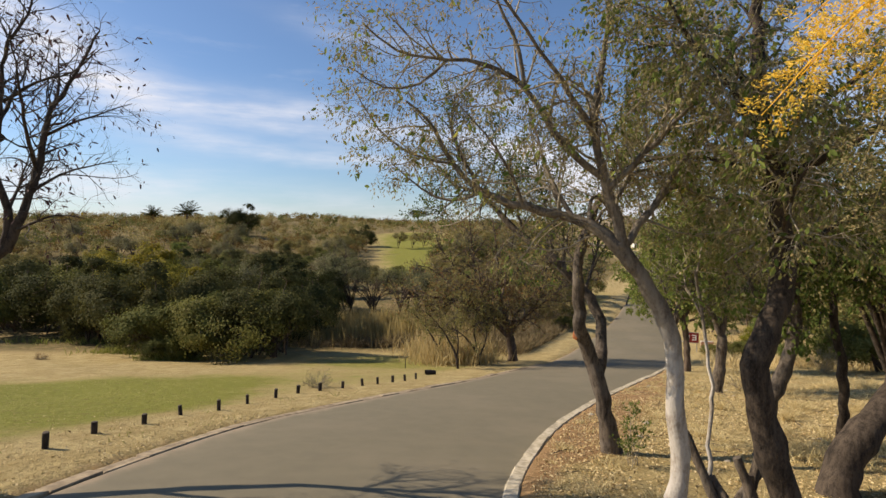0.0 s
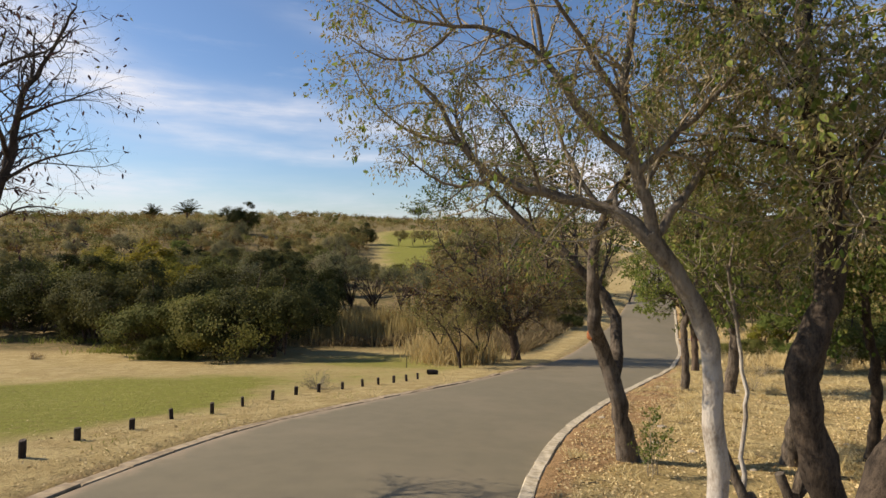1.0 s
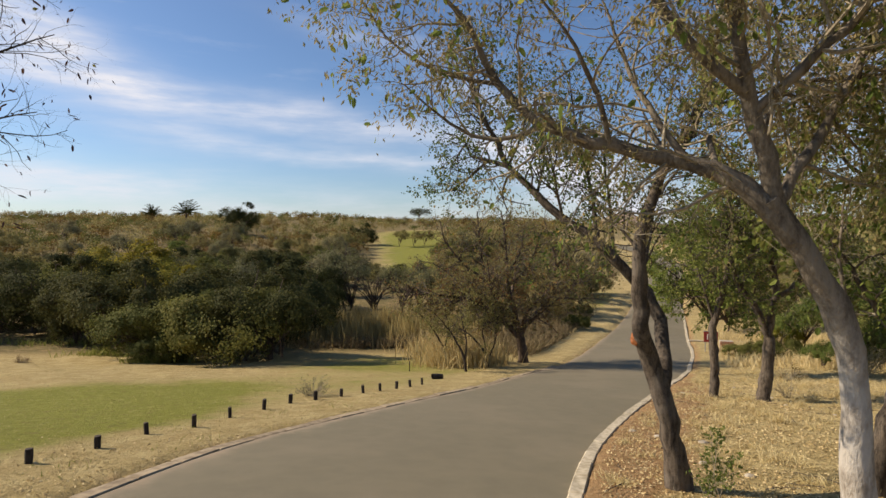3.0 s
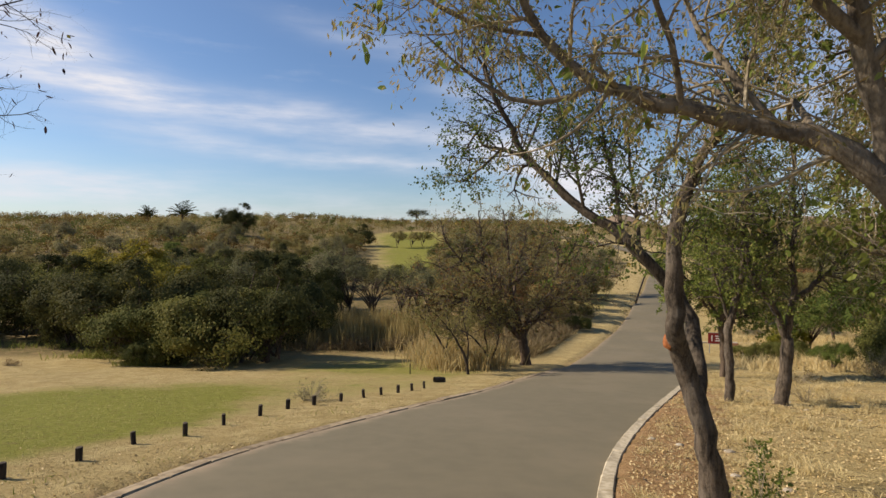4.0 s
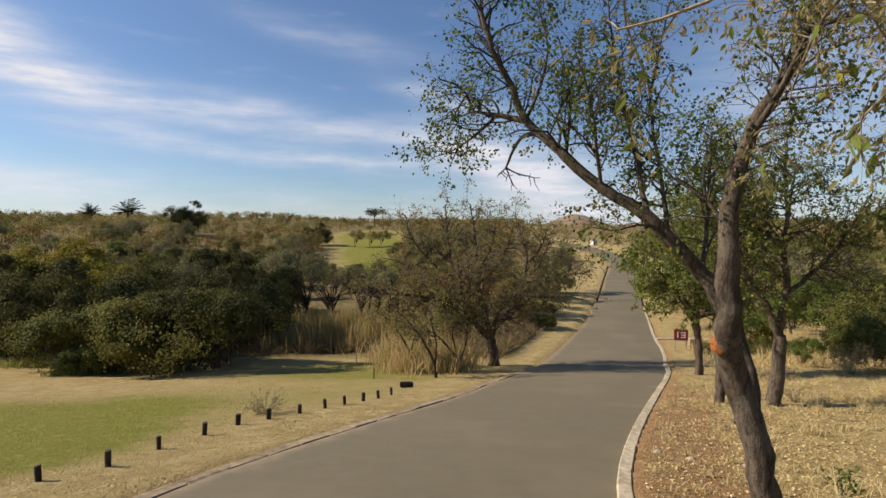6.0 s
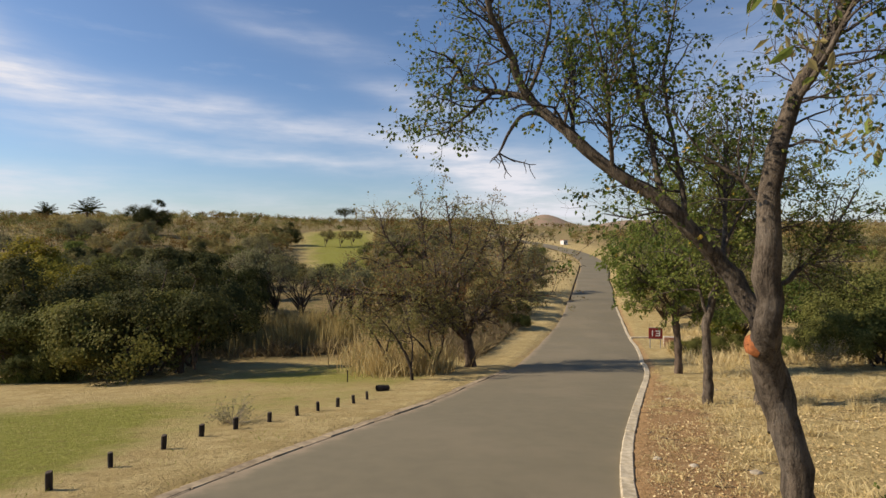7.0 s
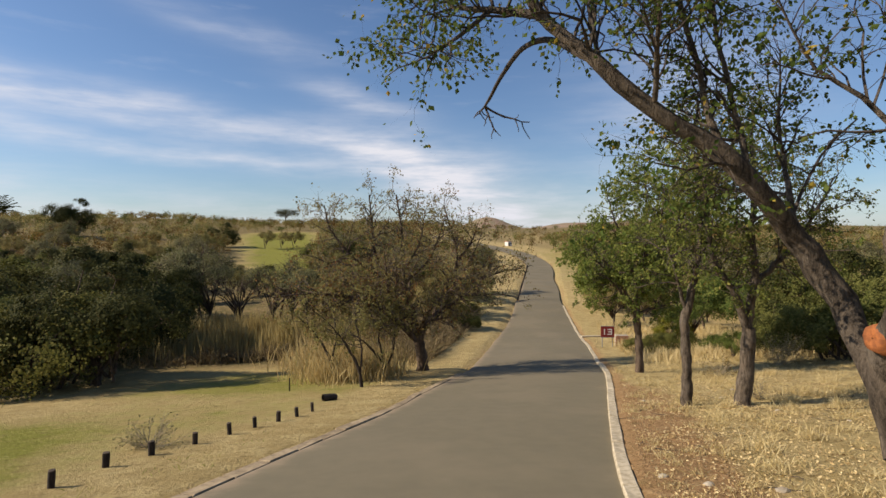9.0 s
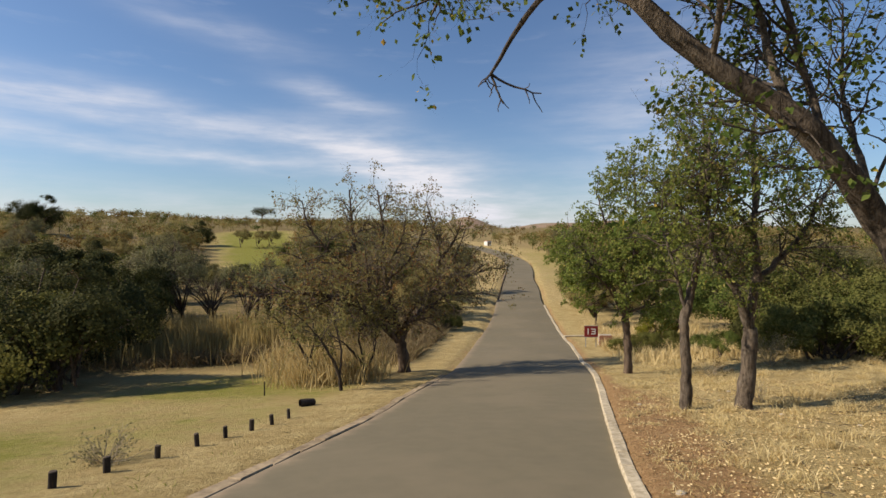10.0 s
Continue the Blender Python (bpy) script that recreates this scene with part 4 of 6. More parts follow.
# large spreading tree at the road's far edge
limb_tree(19, [
    ([foot(4.62, 35.7, 0.3), (4.58, 35.7, -4.3), (4.46, 35.7, -3.5), (4.30, 35.7, -2.5)], 0.33, 0.25),
    ([(4.43, 35.70, -3.29), (3.27, 35.40, -2.08), (1.87, 34.70, -1.02), (0.40, 33.70, -0.41), (-1.37, 33.00, -0.17), (-2.99, 32.70, -0.25)], 0.19, 0.03),
    ([(4.29, 35.70, -2.43), (2.96, 35.70, -1.14), (2.28, 35.70, 0.51), (1.87, 35.00, 2.40), (1.65, 34.70, 4.65)], 0.17, 0.03),
    ([(4.39, 35.70, -3.04), (4.78, 35.70, -2.34), (5.41, 35.90, -1.82), (6.41, 36.70, -0.73), (6.79, 36.70, 1.60), (6.08, 36.70, 4.18)], 0.19, 0.03),
    ([(4.27, 35.70, -2.34), (3.65, 35.50, -0.05), (3.50, 35.60, 2.40), (3.20, 35.70, 4.75)], 0.15, 0.03),
    ([(6.41, 36.70, -0.73), (7.91, 36.70, 0.00), (9.43, 36.70, 0.44), (10.72, 36.70, 0.61)], 0.10, 0.02),
    ([(2.30, 35.70, 0.36), (0.79, 35.20, 1.49), (-0.29, 35.00, 2.90), (-0.60, 34.80, 4.10)], 0.10, 0.02),
    ([(6.73, 36.70, 0.96), (7.70, 36.80, 2.18), (8.13, 36.80, 3.31)], 0.09, 0.02),
    ([(3.65, 35.50, 0.10), (4.67, 34.30, 1.31), (5.11, 33.60, 2.70), (5.32, 33.30, 3.58)], 0.09, 0.02),
    ([(4.23, 35.70, -2.08), (2.95, 34.00, -0.77), (2.73, 32.80, 0.44), (2.62, 32.20, 1.31)], 0.10, 0.02),
    ([(1.87, 34.70, -1.02), (0.35, 35.20, 0.44), (-0.73, 35.40, 1.31), (-1.81, 35.20, 1.66)], 0.09, 0.02),
    ([(3.70, 35.70, -0.95), (4.24, 37.20, 0.44), (4.46, 38.20, 1.84), (4.67, 38.80, 2.87)], 0.10, 0.02),
    ([(1.00, 33.90, -0.43), (0.00, 33.20, -0.81), (-0.90, 32.90, -1.10), (-1.50, 32.80, -1.48)], 0.06, 0.015),
    ([(2.00, 34.70, -1.02), (1.60, 33.60, -0.43), (0.90, 32.80, 0.33), (0.30, 32.40, 0.90)], 0.07, 0.015),
    ([(6.40, 36.70, -0.72), (7.60, 36.00, -0.81), (8.80, 35.60, -0.72), (9.90, 35.40, -0.91)], 0.07, 0.015),
    ([(6.40, 36.70, -0.72), (7.20, 36.40, 0.71), (7.80, 36.20, 1.85), (8.10, 36.00, 2.80)], 0.07, 0.015),
    ([(4.36, 35.70, -2.90), (4.60, 34.20, -1.40), (5.40, 33.00, -0.20), (6.00, 32.00, 0.80)], 0.11, 0.02),
    ([(4.32, 35.70, -2.60), (5.80, 34.60, -1.20), (7.00, 33.60, 0.00), (7.80, 32.90, 0.90)], 0.10, 0.02),
    ([(4.27, 35.70, -2.30), (2.60, 33.80, -0.60), (2.20, 32.60, 0.80), (2.00, 31.80, 1.90)], 0.10, 0.02),
    ([(4.16, 35.70, -1.60), (3.50, 35.00, 0.40), (4.20, 34.40, 2.20), (4.40, 34.20, 3.60)], 0.10, 0.02),
], [dict(per_m=4.2, length=1.75, r=0.045, spread=0.95, n=5, wob=0.22, rise=0.08, **{"from": 0.12}),
    dict(per_m=4.6, length=0.9, r=0.022, spread=0.9, n=4, wob=0.27, rise=0.1),
    dict(per_m=4.0, length=0.48, r=0.013, spread=0.85, n=3, wob=0.28)], BARK_FAR, TWIG_MID,
    [("crown", LEAF_BROWNGREEN, 2.6, 0.11, 0.65, 0.3), ("rusty_foliage", LEAF_RUST, 0.7, 0.115, 0.6, 0.3)],
    "broad spreading tree with a thinning brown-green crown")

# slim stems in front of it
SLIM = [dict(per_m=4.5, length=1.2, r=0.02, spread=0.95, n=5, wob=0.22), dict(per_m=5, length=0.6, r=0.01, spread=0.9, n=4, wob=0.25), dict(per_m=5, length=0.32, r=0.006, n=3)]
for sd, base, stems in (
        (20, (0.75, 29.7), [[(0.6, 29.7, -3.0), (0.1, 29.7, -2.0), (-0.5, 29.7, -1.2), (-1.1, 29.6, -0.6)], [(0.7, 29.7, -3.2), (0.75, 29.8, -2.2), (0.5, 29.9, -1.1), (0.6, 30, -0.2)]]),
        (21, (2.1, 32.3), [[(1.9, 32.3, -3.4), (1.3, 32.3, -2.6), (0.5, 32.2, -2.0), (-0.6, 32.0, -1.7)], [(2.0, 32.3, -3.3), (1.8, 32.4, -2.3), (1.9, 32.6, -1.1), (1.6, 32.6, -0.1)], [(2.1, 32.3, -3.7), (2.5, 32.3, -2.8), (2.6, 32.4, -1.6), (3.0, 32.5, -0.8)]]),
        (26, (-0.3, 33.2), [[(-0.4, 33.2, -3.4), (-0.9, 33.2, -2.4), (-1.6, 33.1, -1.5), (-2.3, 33.0, -1.0)], [(-0.3, 33.2, -3.2), (-0.1, 33.3, -2.0), (-0.5, 33.4, -0.8)]])):
    limb_tree(sd, [([foot(*base, 0.1), stems[0][0], stems[0][1]], 0.085, 0.05)] + [(st, 0.05, 0.012) for st in stems],
              SLIM, BARK_DARK, TWIG_DARK, [("crown", LEAF_BROWNGREEN, 4.5, 0.10, 0.6, 0.3)], "slim bent tree among tall dry reeds", flare=0)

ROADSIDE = [dict(per_m=6.0, length=1.35, r=0.03, spread=1.0, n=5, wob=0.22, **{"from": 0.15}),
            dict(per_m=6.0, length=0.7, r=0.012, spread=0.95, n=4, wob=0.28, lift=-0.05),
            dict(per_m=5.0, length=0.38, r=0.007, spread=0.9, n=3, wob=0.3, lift=-0.1)]
# three trees on the right verge
limb_tree(22, [
    ([foot(9.35, 18.42, 0.15), (9.44, 18.42, -1.3), (9.52, 18.42, -0.6), (9.53, 18.42, 0.08)], 0.19, 0.16),
    ([(9.53, 18.42, 0.0), (9.14, 18.42, 0.95), (8.62, 18.42, 1.62), (8.3, 18.4, 2.5), (8.1, 18.3, 3.6), (8.2, 18.3, 4.8)], 0.11, 0.02),
    ([(9.53, 18.42, 0.1), (9.62, 18.42, 0.9), (9.73, 18.42, 1.61), (9.58, 18.42, 2.58), (9.71, 18.42, 3.28), (9.8, 18.6, 4.6), (9.9, 18.7, 5.8)], 0.11, 0.02),
    ([(9.68, 18.42, 1.2), (10.3, 18.4, 1.7), (10.9, 18.3, 2.3), (11.5, 18.2, 3.2), (12.0, 18.2, 4.0)], 0.08, 0.02),
    ([(9.6, 18.42, 2.5), (9.1, 19.2, 3.4), (8.9, 19.8, 4.4), (8.8, 20, 5.2)], 0.06, 0.015),
    ([(9.65, 18.42, 2.9), (10.4, 19.2, 3.8), (10.9, 19.7, 4.6), (11.2, 20, 5.2)], 0.06, 0.015),
], ROADSIDE, BARK_GREY, TWIG_DARK, [("crown", LEAF_GREEN, 5.4, 0.07, 0.62, 0.5), ("dry_foliage", LEAF_BROWNGREEN, 2.4, 0.068, 0.6, 0.5)],
    "forked grey-brown tree with knotted trunk on the dry verge", group="trees along the verge")
limb_tree(23, [
    ([foot(8.14, 18.95, 0.15), (8.12, 18.95, -0.74), (8.06, 18.95, 0.24), (8.3, 18.95, 1.2)], 0.135, 0.10),
    ([(8.25, 18.95, 1.0), (8.42, 18.95, 1.6), (8.55, 18.95, 3.14), (8.6, 18.9, 4.6), (8.5, 19, 5.8)], 0.085, 0.02),
    ([(8.1, 18.95, 0.5), (7.74, 18.95, 1.62), (7.4, 18.95, 2.6), (7.2, 18.7, 3.6)], 0.05, 0.015),
    ([(8.5, 18.95, 2.4), (7.9, 19.4, 3.2), (7.5, 19.8, 4.0)], 0.05, 0.012),
    ([(8.3, 18.95, 1.3), (7.8, 18.2, 1.9), (7.4, 17.8, 2.2)], 0.035, 0.01),
], ROADSIDE, BARK_GREY, TWIG_DARK, [("crown", LEAF_GREEN, 6.2, 0.07, 0.62, 0.5)],
    "slim straight tree with green leaves on the verge", group="trees along the verge")
limb_tree(24, [
    ([foot(12.6, 27.7, 0.2), (12.54, 27.7, -2.0), (12.42, 27.7, -1.03), (12.5, 27.7, -0.2)], 0.17, 0.14),
    ([(12.42, 27.7, -0.9), (11.6, 27.5, 0.3), (10.6, 27.4, 1.2), (9.7, 27.4, 1.9)], 0.09, 0.02),
    ([(12.5, 27.7, -0.3), (12.0, 27.6, 1.5), (11.3, 27.5, 3.0), (10.8, 27.4, 4.2)], 0.10, 0.02),
    ([(12.5, 27.7, -0.3), (12.9, 27.7, 1.8), (12.9, 27.7, 3.8), (12.8, 27.7, 5.6)], 0.11, 0.02),
    ([(12.5, 27.7, -0.5), (13.5, 27.8, 0.8), (14.5, 28, 1.8), (15.3, 28, 3.2)], 0.09, 0.02),
    ([(12.7, 27.7, 0.8), (12.0, 26.5, 1.8), (11.5, 25.7, 2.6)], 0.07, 0.02),
    ([(12.8, 27.7, 1.4), (13.8, 26.8, 2.8), (14.3, 26.2, 4.0)], 0.07, 0.02),
    ([(12.2, 27.6, 0.6), (11.2, 28.3, 1.4), (10.4, 28.8, 2.4)], 0.07, 0.02),
    ([(12.42, 27.7, -1.0), (11.4, 27.0, -0.1), (10.6, 26.6, 0.6), (9.9, 26.4, 1.0)], 0.06, 0.015),
    ([(12.42, 27.7, -0.9), (13.4, 27.2, -0.5), (14.2, 27, -0.3)], 0.06, 0.015),
], [dict(per_m=5.6, length=1.5, r=0.03, spread=1.0, n=5, wob=0.22, **{"from": 0.12}),
    dict(per_m=5.6, length=0.8, r=0.012, spread=0.95, n=4, wob=0.28, lift=-0.04),
    dict(per_m=4.2, length=0.42, r=0.008, spread=0.9, n=3, wob=0.3, lift=-0.08)], BARK_FAR, TWIG_DARK,
    [("crown", LEAF_BRIGHT, 7.0, 0.088, 0.62, 0.4), ("green_foliage", LEAF_GREEN, 6.5, 0.088, 0.62, 0.4)],
    "full green-leaved tree beside the road", group="trees along the verge")

# ---------------------------------------------------------------- bush, woods, reeds and grass


def clump_tree(seed, height, width, clear, clumps, leaves, size, leaf, bark, label, kind="tree", bare=0.0):
    """A crown of leaf clumps on curved limbs, built at the origin. clear: height of the crown's lower edge."""
    rng = np.random.default_rng(seed)
    root = new(kind)
    tagged(root, label, kind)
    wood, crown, boughs = Shell(), Shell(), Shell()
    stems = 1 if kind == "tree" else 2
    cz, hz = (height + clear) / 2, (height - clear) / 2
    lobes = max(7, clumps // 3)
    for k in range(lobes):
        u = rng.normal(size=3)
        u[2] = abs(u[2]) * 0.9 - (0.35 if kind == "tree" else 0.75)
        u /= np.linalg.norm(u)
        rr = rng.uniform(0.5, 1.0) ** 0.5 * (1 + 0.2 * math.sin(3 * u[0] + 2 * u[1] + seed))
        rl = width * rng.uniform(0.10, 0.19)
        c = np.array((u[0] * (width / 2 - rl) * rr, u[1] * (width / 2 - rl) * rr, cz + u[2] * max(hz - rl * 0.8, 0.2) * rr))
        c[2] = max(c[2], clear + rl * 0.5)
        s0 = np.array((rng.normal() * 0.06 * width * (stems > 1), rng.normal() * 0.06 * width * (stems > 1), 0))
        fork = np.array((s0[0] + rng.normal() * 0.05, s0[1] + rng.normal() * 0.05, max(0.3, clear * rng.uniform(0.5, 1.0) + 0.12 * height * rng.random())))
        mid = fork * 0.45 + c * 0.55 + np.array((0, 0, 0.06 * height))
        line = smooth_line([fork, mid, c], height / 8)
        boughs.tube(line, np.linspace(0.013 * height, 0.004 * height, len(line)), 5)
        tufts = rng.normal(size=(11, 3)) + u * 0.6 + np.array((0, 0, 0.3))
        tufts /= np.linalg.norm(tufts, axis=1)[:, None]
        reach = rng.uniform(0.65, 1.15, 11)
        for v, far in zip(tufts, reach):
            if rng.random() < (0.95 if bare else 0.5):
                line = shoot(rng, c, v, rl * far * (1.5 if bare else 1.15), 4, 0.22, 0.04)
                boughs.tube(line, np.linspace(0.0042 * height, 0.0013 * height, len(line)), 3)
        n = rng.poisson(leaves * clumps / lobes * (1 - bare))
        if n:
            pick = rng.integers(0, 11, n)
            ball = tufts[pick] * reach[pick][:, None] + rng.normal(size=(n, 3)) * 0.19
            pts = c + ball * np.array((rl * 1.15, rl * 1.15, rl * 0.9))
            pts[:, 2] = np.maximum(pts[:, 2], 0.05)
            face = ball + u * 0.3 + np.array((0, 0, 0.25)) + rng.normal(size=(n, 3)) * 0.45
            crown.leaves(pts, np.cross(face, rng.normal(size=(n, 3))), size, rng, 0.7, 0.0, face)
    for k in range(stems):
        lean = rng.normal(size=2) * 0.05 * width
        line = smooth_line([(lean[0] * 0.4, lean[1] * 0.4, -0.3), (lean[0] * 0.8, lean[1], clear * 0.6 + 0.2), (lean[0] * 1.6, lean[1] * 1.6, max(clear, 0.4) + 0.25 * height)], height / 10)
        wood.tube(line, np.linspace(0.024 * height, 0.012 * height, len(line)), 7)
    part("trunk", wood.mesh("trunk", True), bark, root)
    tagged(part("branch_mass", boughs.mesh("branch_mass", True), bark, root), kind="stuff")
    tagged(part("crown", crown.mesh("crown"), leaf, root), kind="stuff")
    return root


placed = random.Random(4)


def put_copy(proto, x, y, scale=1.0, sink=0.1):
    m = pose(x, y, land_at(x, y) - sink, 0, 0, placed.uniform(0, 360)) @ Matrix.Diagonal((scale * placed.uniform(0.92, 1.08), scale * placed.uniform(0.92, 1.08), scale, 1))
    return copy_thing(proto, m)


def settle(proto, x, y, scale=1.0, sink=0.1):
    proto.matrix_basis = pose(x, y, land_at(x, y) - sink, 0, 0, placed.uniform(0, 360)) @ Matrix.Diagonal((scale, scale, scale, 1))


bush_olive = clump_tree(31, 5.0, 7.8, 0.0, 48, 520, 0.14, LEAF_OLIVE, BARK_FAR, "dense dark olive bush at the lawn's edge", "bush")
bush_dark = clump_tree(32, 5.6, 7.4, 0.1, 48, 480, 0.14, LEAF_DARK, BARK_FAR, "dense dark green bush at the lawn's edge", "bush")
bush_yellow = clump_tree(33, 6.0, 6.6, 0.6, 45, 330, 0.15, LEAF_YELLOW, BARK_FAR, "yellow-green leafy bush among dark bushes", "bush")
tree_silver = clump_tree(34, 6.0, 6.5, 1.6, 36, 190, 0.13, LEAF_SILVER, BARK_FAR, "grey-green thin-leaved bushveld tree", "tree", 0.1)
tree_rust = clump_tree(35, 5.0, 6.0, 1.5, 36, 180, 0.14, LEAF_RUST, BARK_FAR, "rust-brown winter tree on the slope", "tree", 0.15)
tree_olive = clump_tree(36, 6.0, 6.5, 1.5, 38, 260, 0.14, LEAF_BROWNGREEN, BARK_FAR, "olive-brown bushveld tree on the slope", "tree")
tree_green = clump_tree(37, 5.5, 6.5, 1.4, 38, 300, 0.14, LEAF_GREEN, BARK_FAR, "round green tree on the slope", "tree")
tree_bare = clump_tree(38, 6.0, 6.0, 1.8, 60, 70, 0.10, LEAF_SILVER, BARK_FAR, "nearly bare grey tree beside the reeds", "tree", 0.75)

ROW = [(bush_olive, -14.4, 37.3, 1.2), (bush_dark, -11.8, 37.6, 1.12), (bush_olive, -18.2, 36.5, 0.42), (bush_olive, -18.6, 39.5, 0.95), (bush_dark, -23.5, 42.5, 1.15), (bush_dark, -29.5, 47.0, 1.2),
       (bush_dark, -35.5, 51.0, 1.2), (bush_olive, -41.5, 52.5, 1.2), (bush_yellow, -24.0, 48.5, 1.25), (bush_olive, -31.0, 54, 1.35), (bush_dark, -17.5, 46, 1.25), (bush_dark, -13.0, 49.5, 1.15),
       (tree_silver, -20.5, 56, 1.25), (bush_yellow, -33, 58, 1.25), (bush_olive, -26, 60, 1.4), (bush_olive, -40, 62, 1.4), (bush_dark, -15, 57, 1.2), (bush_dark, -47, 58, 1.35),
       (tree_silver, -10.2, 60, 1.05), (tree_bare, -7.4, 58, 1.0), (tree_silver, -4.6, 60, 0.9), (tree_silver, -1.6, 58, 0.85), (tree_bare, -3.0, 62, 0.95), (tree_olive, 0.2, 57, 0.9), (tree_silver, -13, 64, 1.1),
       (tree_olive, 2.6, 56, 0.75), (tree_rust, 7.5, 62, 0.8), (tree_olive, 9.5, 55, 0.75), (tree_rust, 11.5, 66, 0.9), (bush_olive, 15.0, 62.5, 0.35), (bush_olive, 12.6, 54.5, 0.3),
       (tree_rust, 15.2, 68, 1.0), (tree_olive, 18.2, 75, 1.05), (tree_green, 13.0, 63.5, 0.8), (tree_olive, 11.2, 59.5, 0.9), (tree_silver, 21.5, 83, 0.95),
       (tree_green, 29, 38.5, 1.15), (bush_olive, 27.5, 33.5, 0.75), (bush_olive, 31, 35, 1.0), (tree_green, 36, 40, 1.25), (bush_olive, 35, 33, 1.05), (tree_olive, 40, 44, 1.3), (tree_green, 33, 48, 1.2), (tree_green, 25.5, 40.5, 0.95), (bush_dark, 33, 38, 1.1), (bush_olive, 38, 36, 1.2),
       (bush_olive, 42, 37, 0.9), (tree_olive, 26, 52, 0.85), (bush_yellow, 24, 41, 0.35), (bush_olive, 19.5, 37, 0.28), (bush_olive, 22, 37.5, 0.3), (tree_green, 46, 47, 1.1), (tree_olive, 50, 55, 1.2),
       (tree_silver, 30, 58, 0.9), (tree_green, 21.5, 33.5, 0.3), (bush_olive, 39, 29, 0.7), (tree_green, 44, 30, 0.9)]
# verge trees whose crowns close the view beside the path
tree_verge = clump_tree(39, 6.6, 5.4, 1.8, 52, 240, 0.085, LEAF_DRY, BARK_DARK, "dark trunked leafy tree inside the verge")
ROW += [(bush_olive, 22.6, 27.0, 0.62), (bush_olive, 25.4, 27.6, 0.75), (tree_green, 26.5, 30.0, 0.8), (bush_olive, 29.5, 27.5, 0.8), (tree_green, 19.2, 29.6, 0.38), (bush_dark, 23.5, 31.0, 0.5),
        (tree_verge, 10.4, 12.4, 1.0), (tree_verge, 10.6, 9.2, 1.0), (tree_verge, 8.9, 4.6, 1.05), (tree_verge, 13.5, 14.0, 1.0)]
first = {}
for proto, x, y, s in ROW:
    if proto.name not in first:
        first[proto.name] = True
        settle(proto, x, y, s)
    else:
        put_copy(proto, x, y, s)

# scattered trees of the far slope
kinds = [tree_olive, tree_rust, tree_silver, tree_green, bush_olive, bush_dark, bush_yellow]
spread = random.Random(9)
made = 0
while made < 400:
    a = radians(spread.uniform(-52, 62))
    d = 62 * (190 / 62) ** (spread.random() ** 0.8)
    x, y = d * math.sin(a), d * math.cos(a)
    e, side = beside_road(x, y)
    deg = math.degrees(a)
    if e[0] < 5 or (y < 60 and deg < 28):
        continue
    open_lawn = -9 + 2 * math.sin(y * 0.05) < deg < 0.5 and d > 90
    if open_lawn and spread.random() < 0.97:
        continue
    if -9 < deg < 4 and d < 66:
        continue
    if 8 < deg < 28 and spread.random() < 0.45:
        continue
    if 9 < deg < 25 and d > 90 and spread.random() < 0.7:
        continue
    p = spread.random()
    if deg < -12 and d < 120:
        k = kinds[4] if p < 0.22 else kinds[5] if p < 0.38 else kinds[0] if p < 0.62 else kinds[2] if p < 0.78 else kinds[1] if p < 0.90 else kinds[6]
    else:
        k = kinds[0] if p < 0.38 else kinds[1] if p < 0.66 else kinds[2] if p < 0.80 else kinds[3] if p < 0.88 else kinds[4]
    put_copy(k, x, y, spread.uniform(0.7, 1.15))
    made += 1


def palm(x, y, h, seed):
    """A feather palm standing above the skyline."""
    rng = np.random.default_rng(seed)
    root = new("palm_tree")
    root.location = (x, y, land_at(x, y))
    tagged(root, "wide dark green feather palm on the skyline", "palm tree")
    sh = Shell()
    sh.tube([(0, 0, -0.4), (0.1, 0, h * 0.35), (0.05, 0.1, h * 0.6)], [0.5, 0.42, 0.45], 9, 0.05, rng)
    part("trunk", sh.mesh("trunk", True), BARK_FAR, root)
    fr = Shell()
    for k in range(34):
        a = rng.uniform(0, 2 * math.pi)
        e = rng.uniform(0.15, 1.25)
        ln = h * 0.62 * rng.uniform(0.8, 1.1)
        d = np.array((math.cos(a) * math.cos(e), math.sin(a) * math.cos(e), math.sin(e)))
        line = shoot(rng, (0.05, 0.1, h * 0.58), d, ln, 7, 0.03, -0.07)
        fr.tube(line, np.linspace(0.06, 0.02, len(line)), 3)
        for i in range(1, len(line)):
            n = 8
            c = line[i] + rng.normal(size=(n, 3)) * 0.05
            side = np.cross(line[i] - line[i - 1], (0, 0, 1))
            side /= np.linalg.norm(side) + 1e-9
            sg = np.where(np.arange(n) % 2, 1, -1)[:, None]
            fr.leaves(c, side * sg + (line[i] - line[i - 1]) * 0.7, ln * 0.2, rng, 0.22, 0.25)
    part("frond", fr.mesh("frond"), LEAF_DARK, root)


palm(-115.5, 249, 9.5, 1)
palm(-131.0, 249, 7.5, 2)


def flat_top(x, y, h):
    """An umbrella thorn standing clear on the skyline."""
    ob = clump_tree(41, h, h * 1.5, h * 0.62, 50, 60, 0.4, LEAF_DARK, BARK_FAR, "flat-topped dark thorn tree on the skyline")
    settle(ob, x, y)


flat_top(-13.5, 330, 10)
for i, (x, y, s) in enumerate(((-13.5, 178, 1.1), (-9.0, 180, 1.0), (-5.5, 184, 1.0), (-26, 182, 1.2), (-72, 196, 1.9))):
    put_copy(tree_olive if i < 3 else bush_dark, x, y, s)


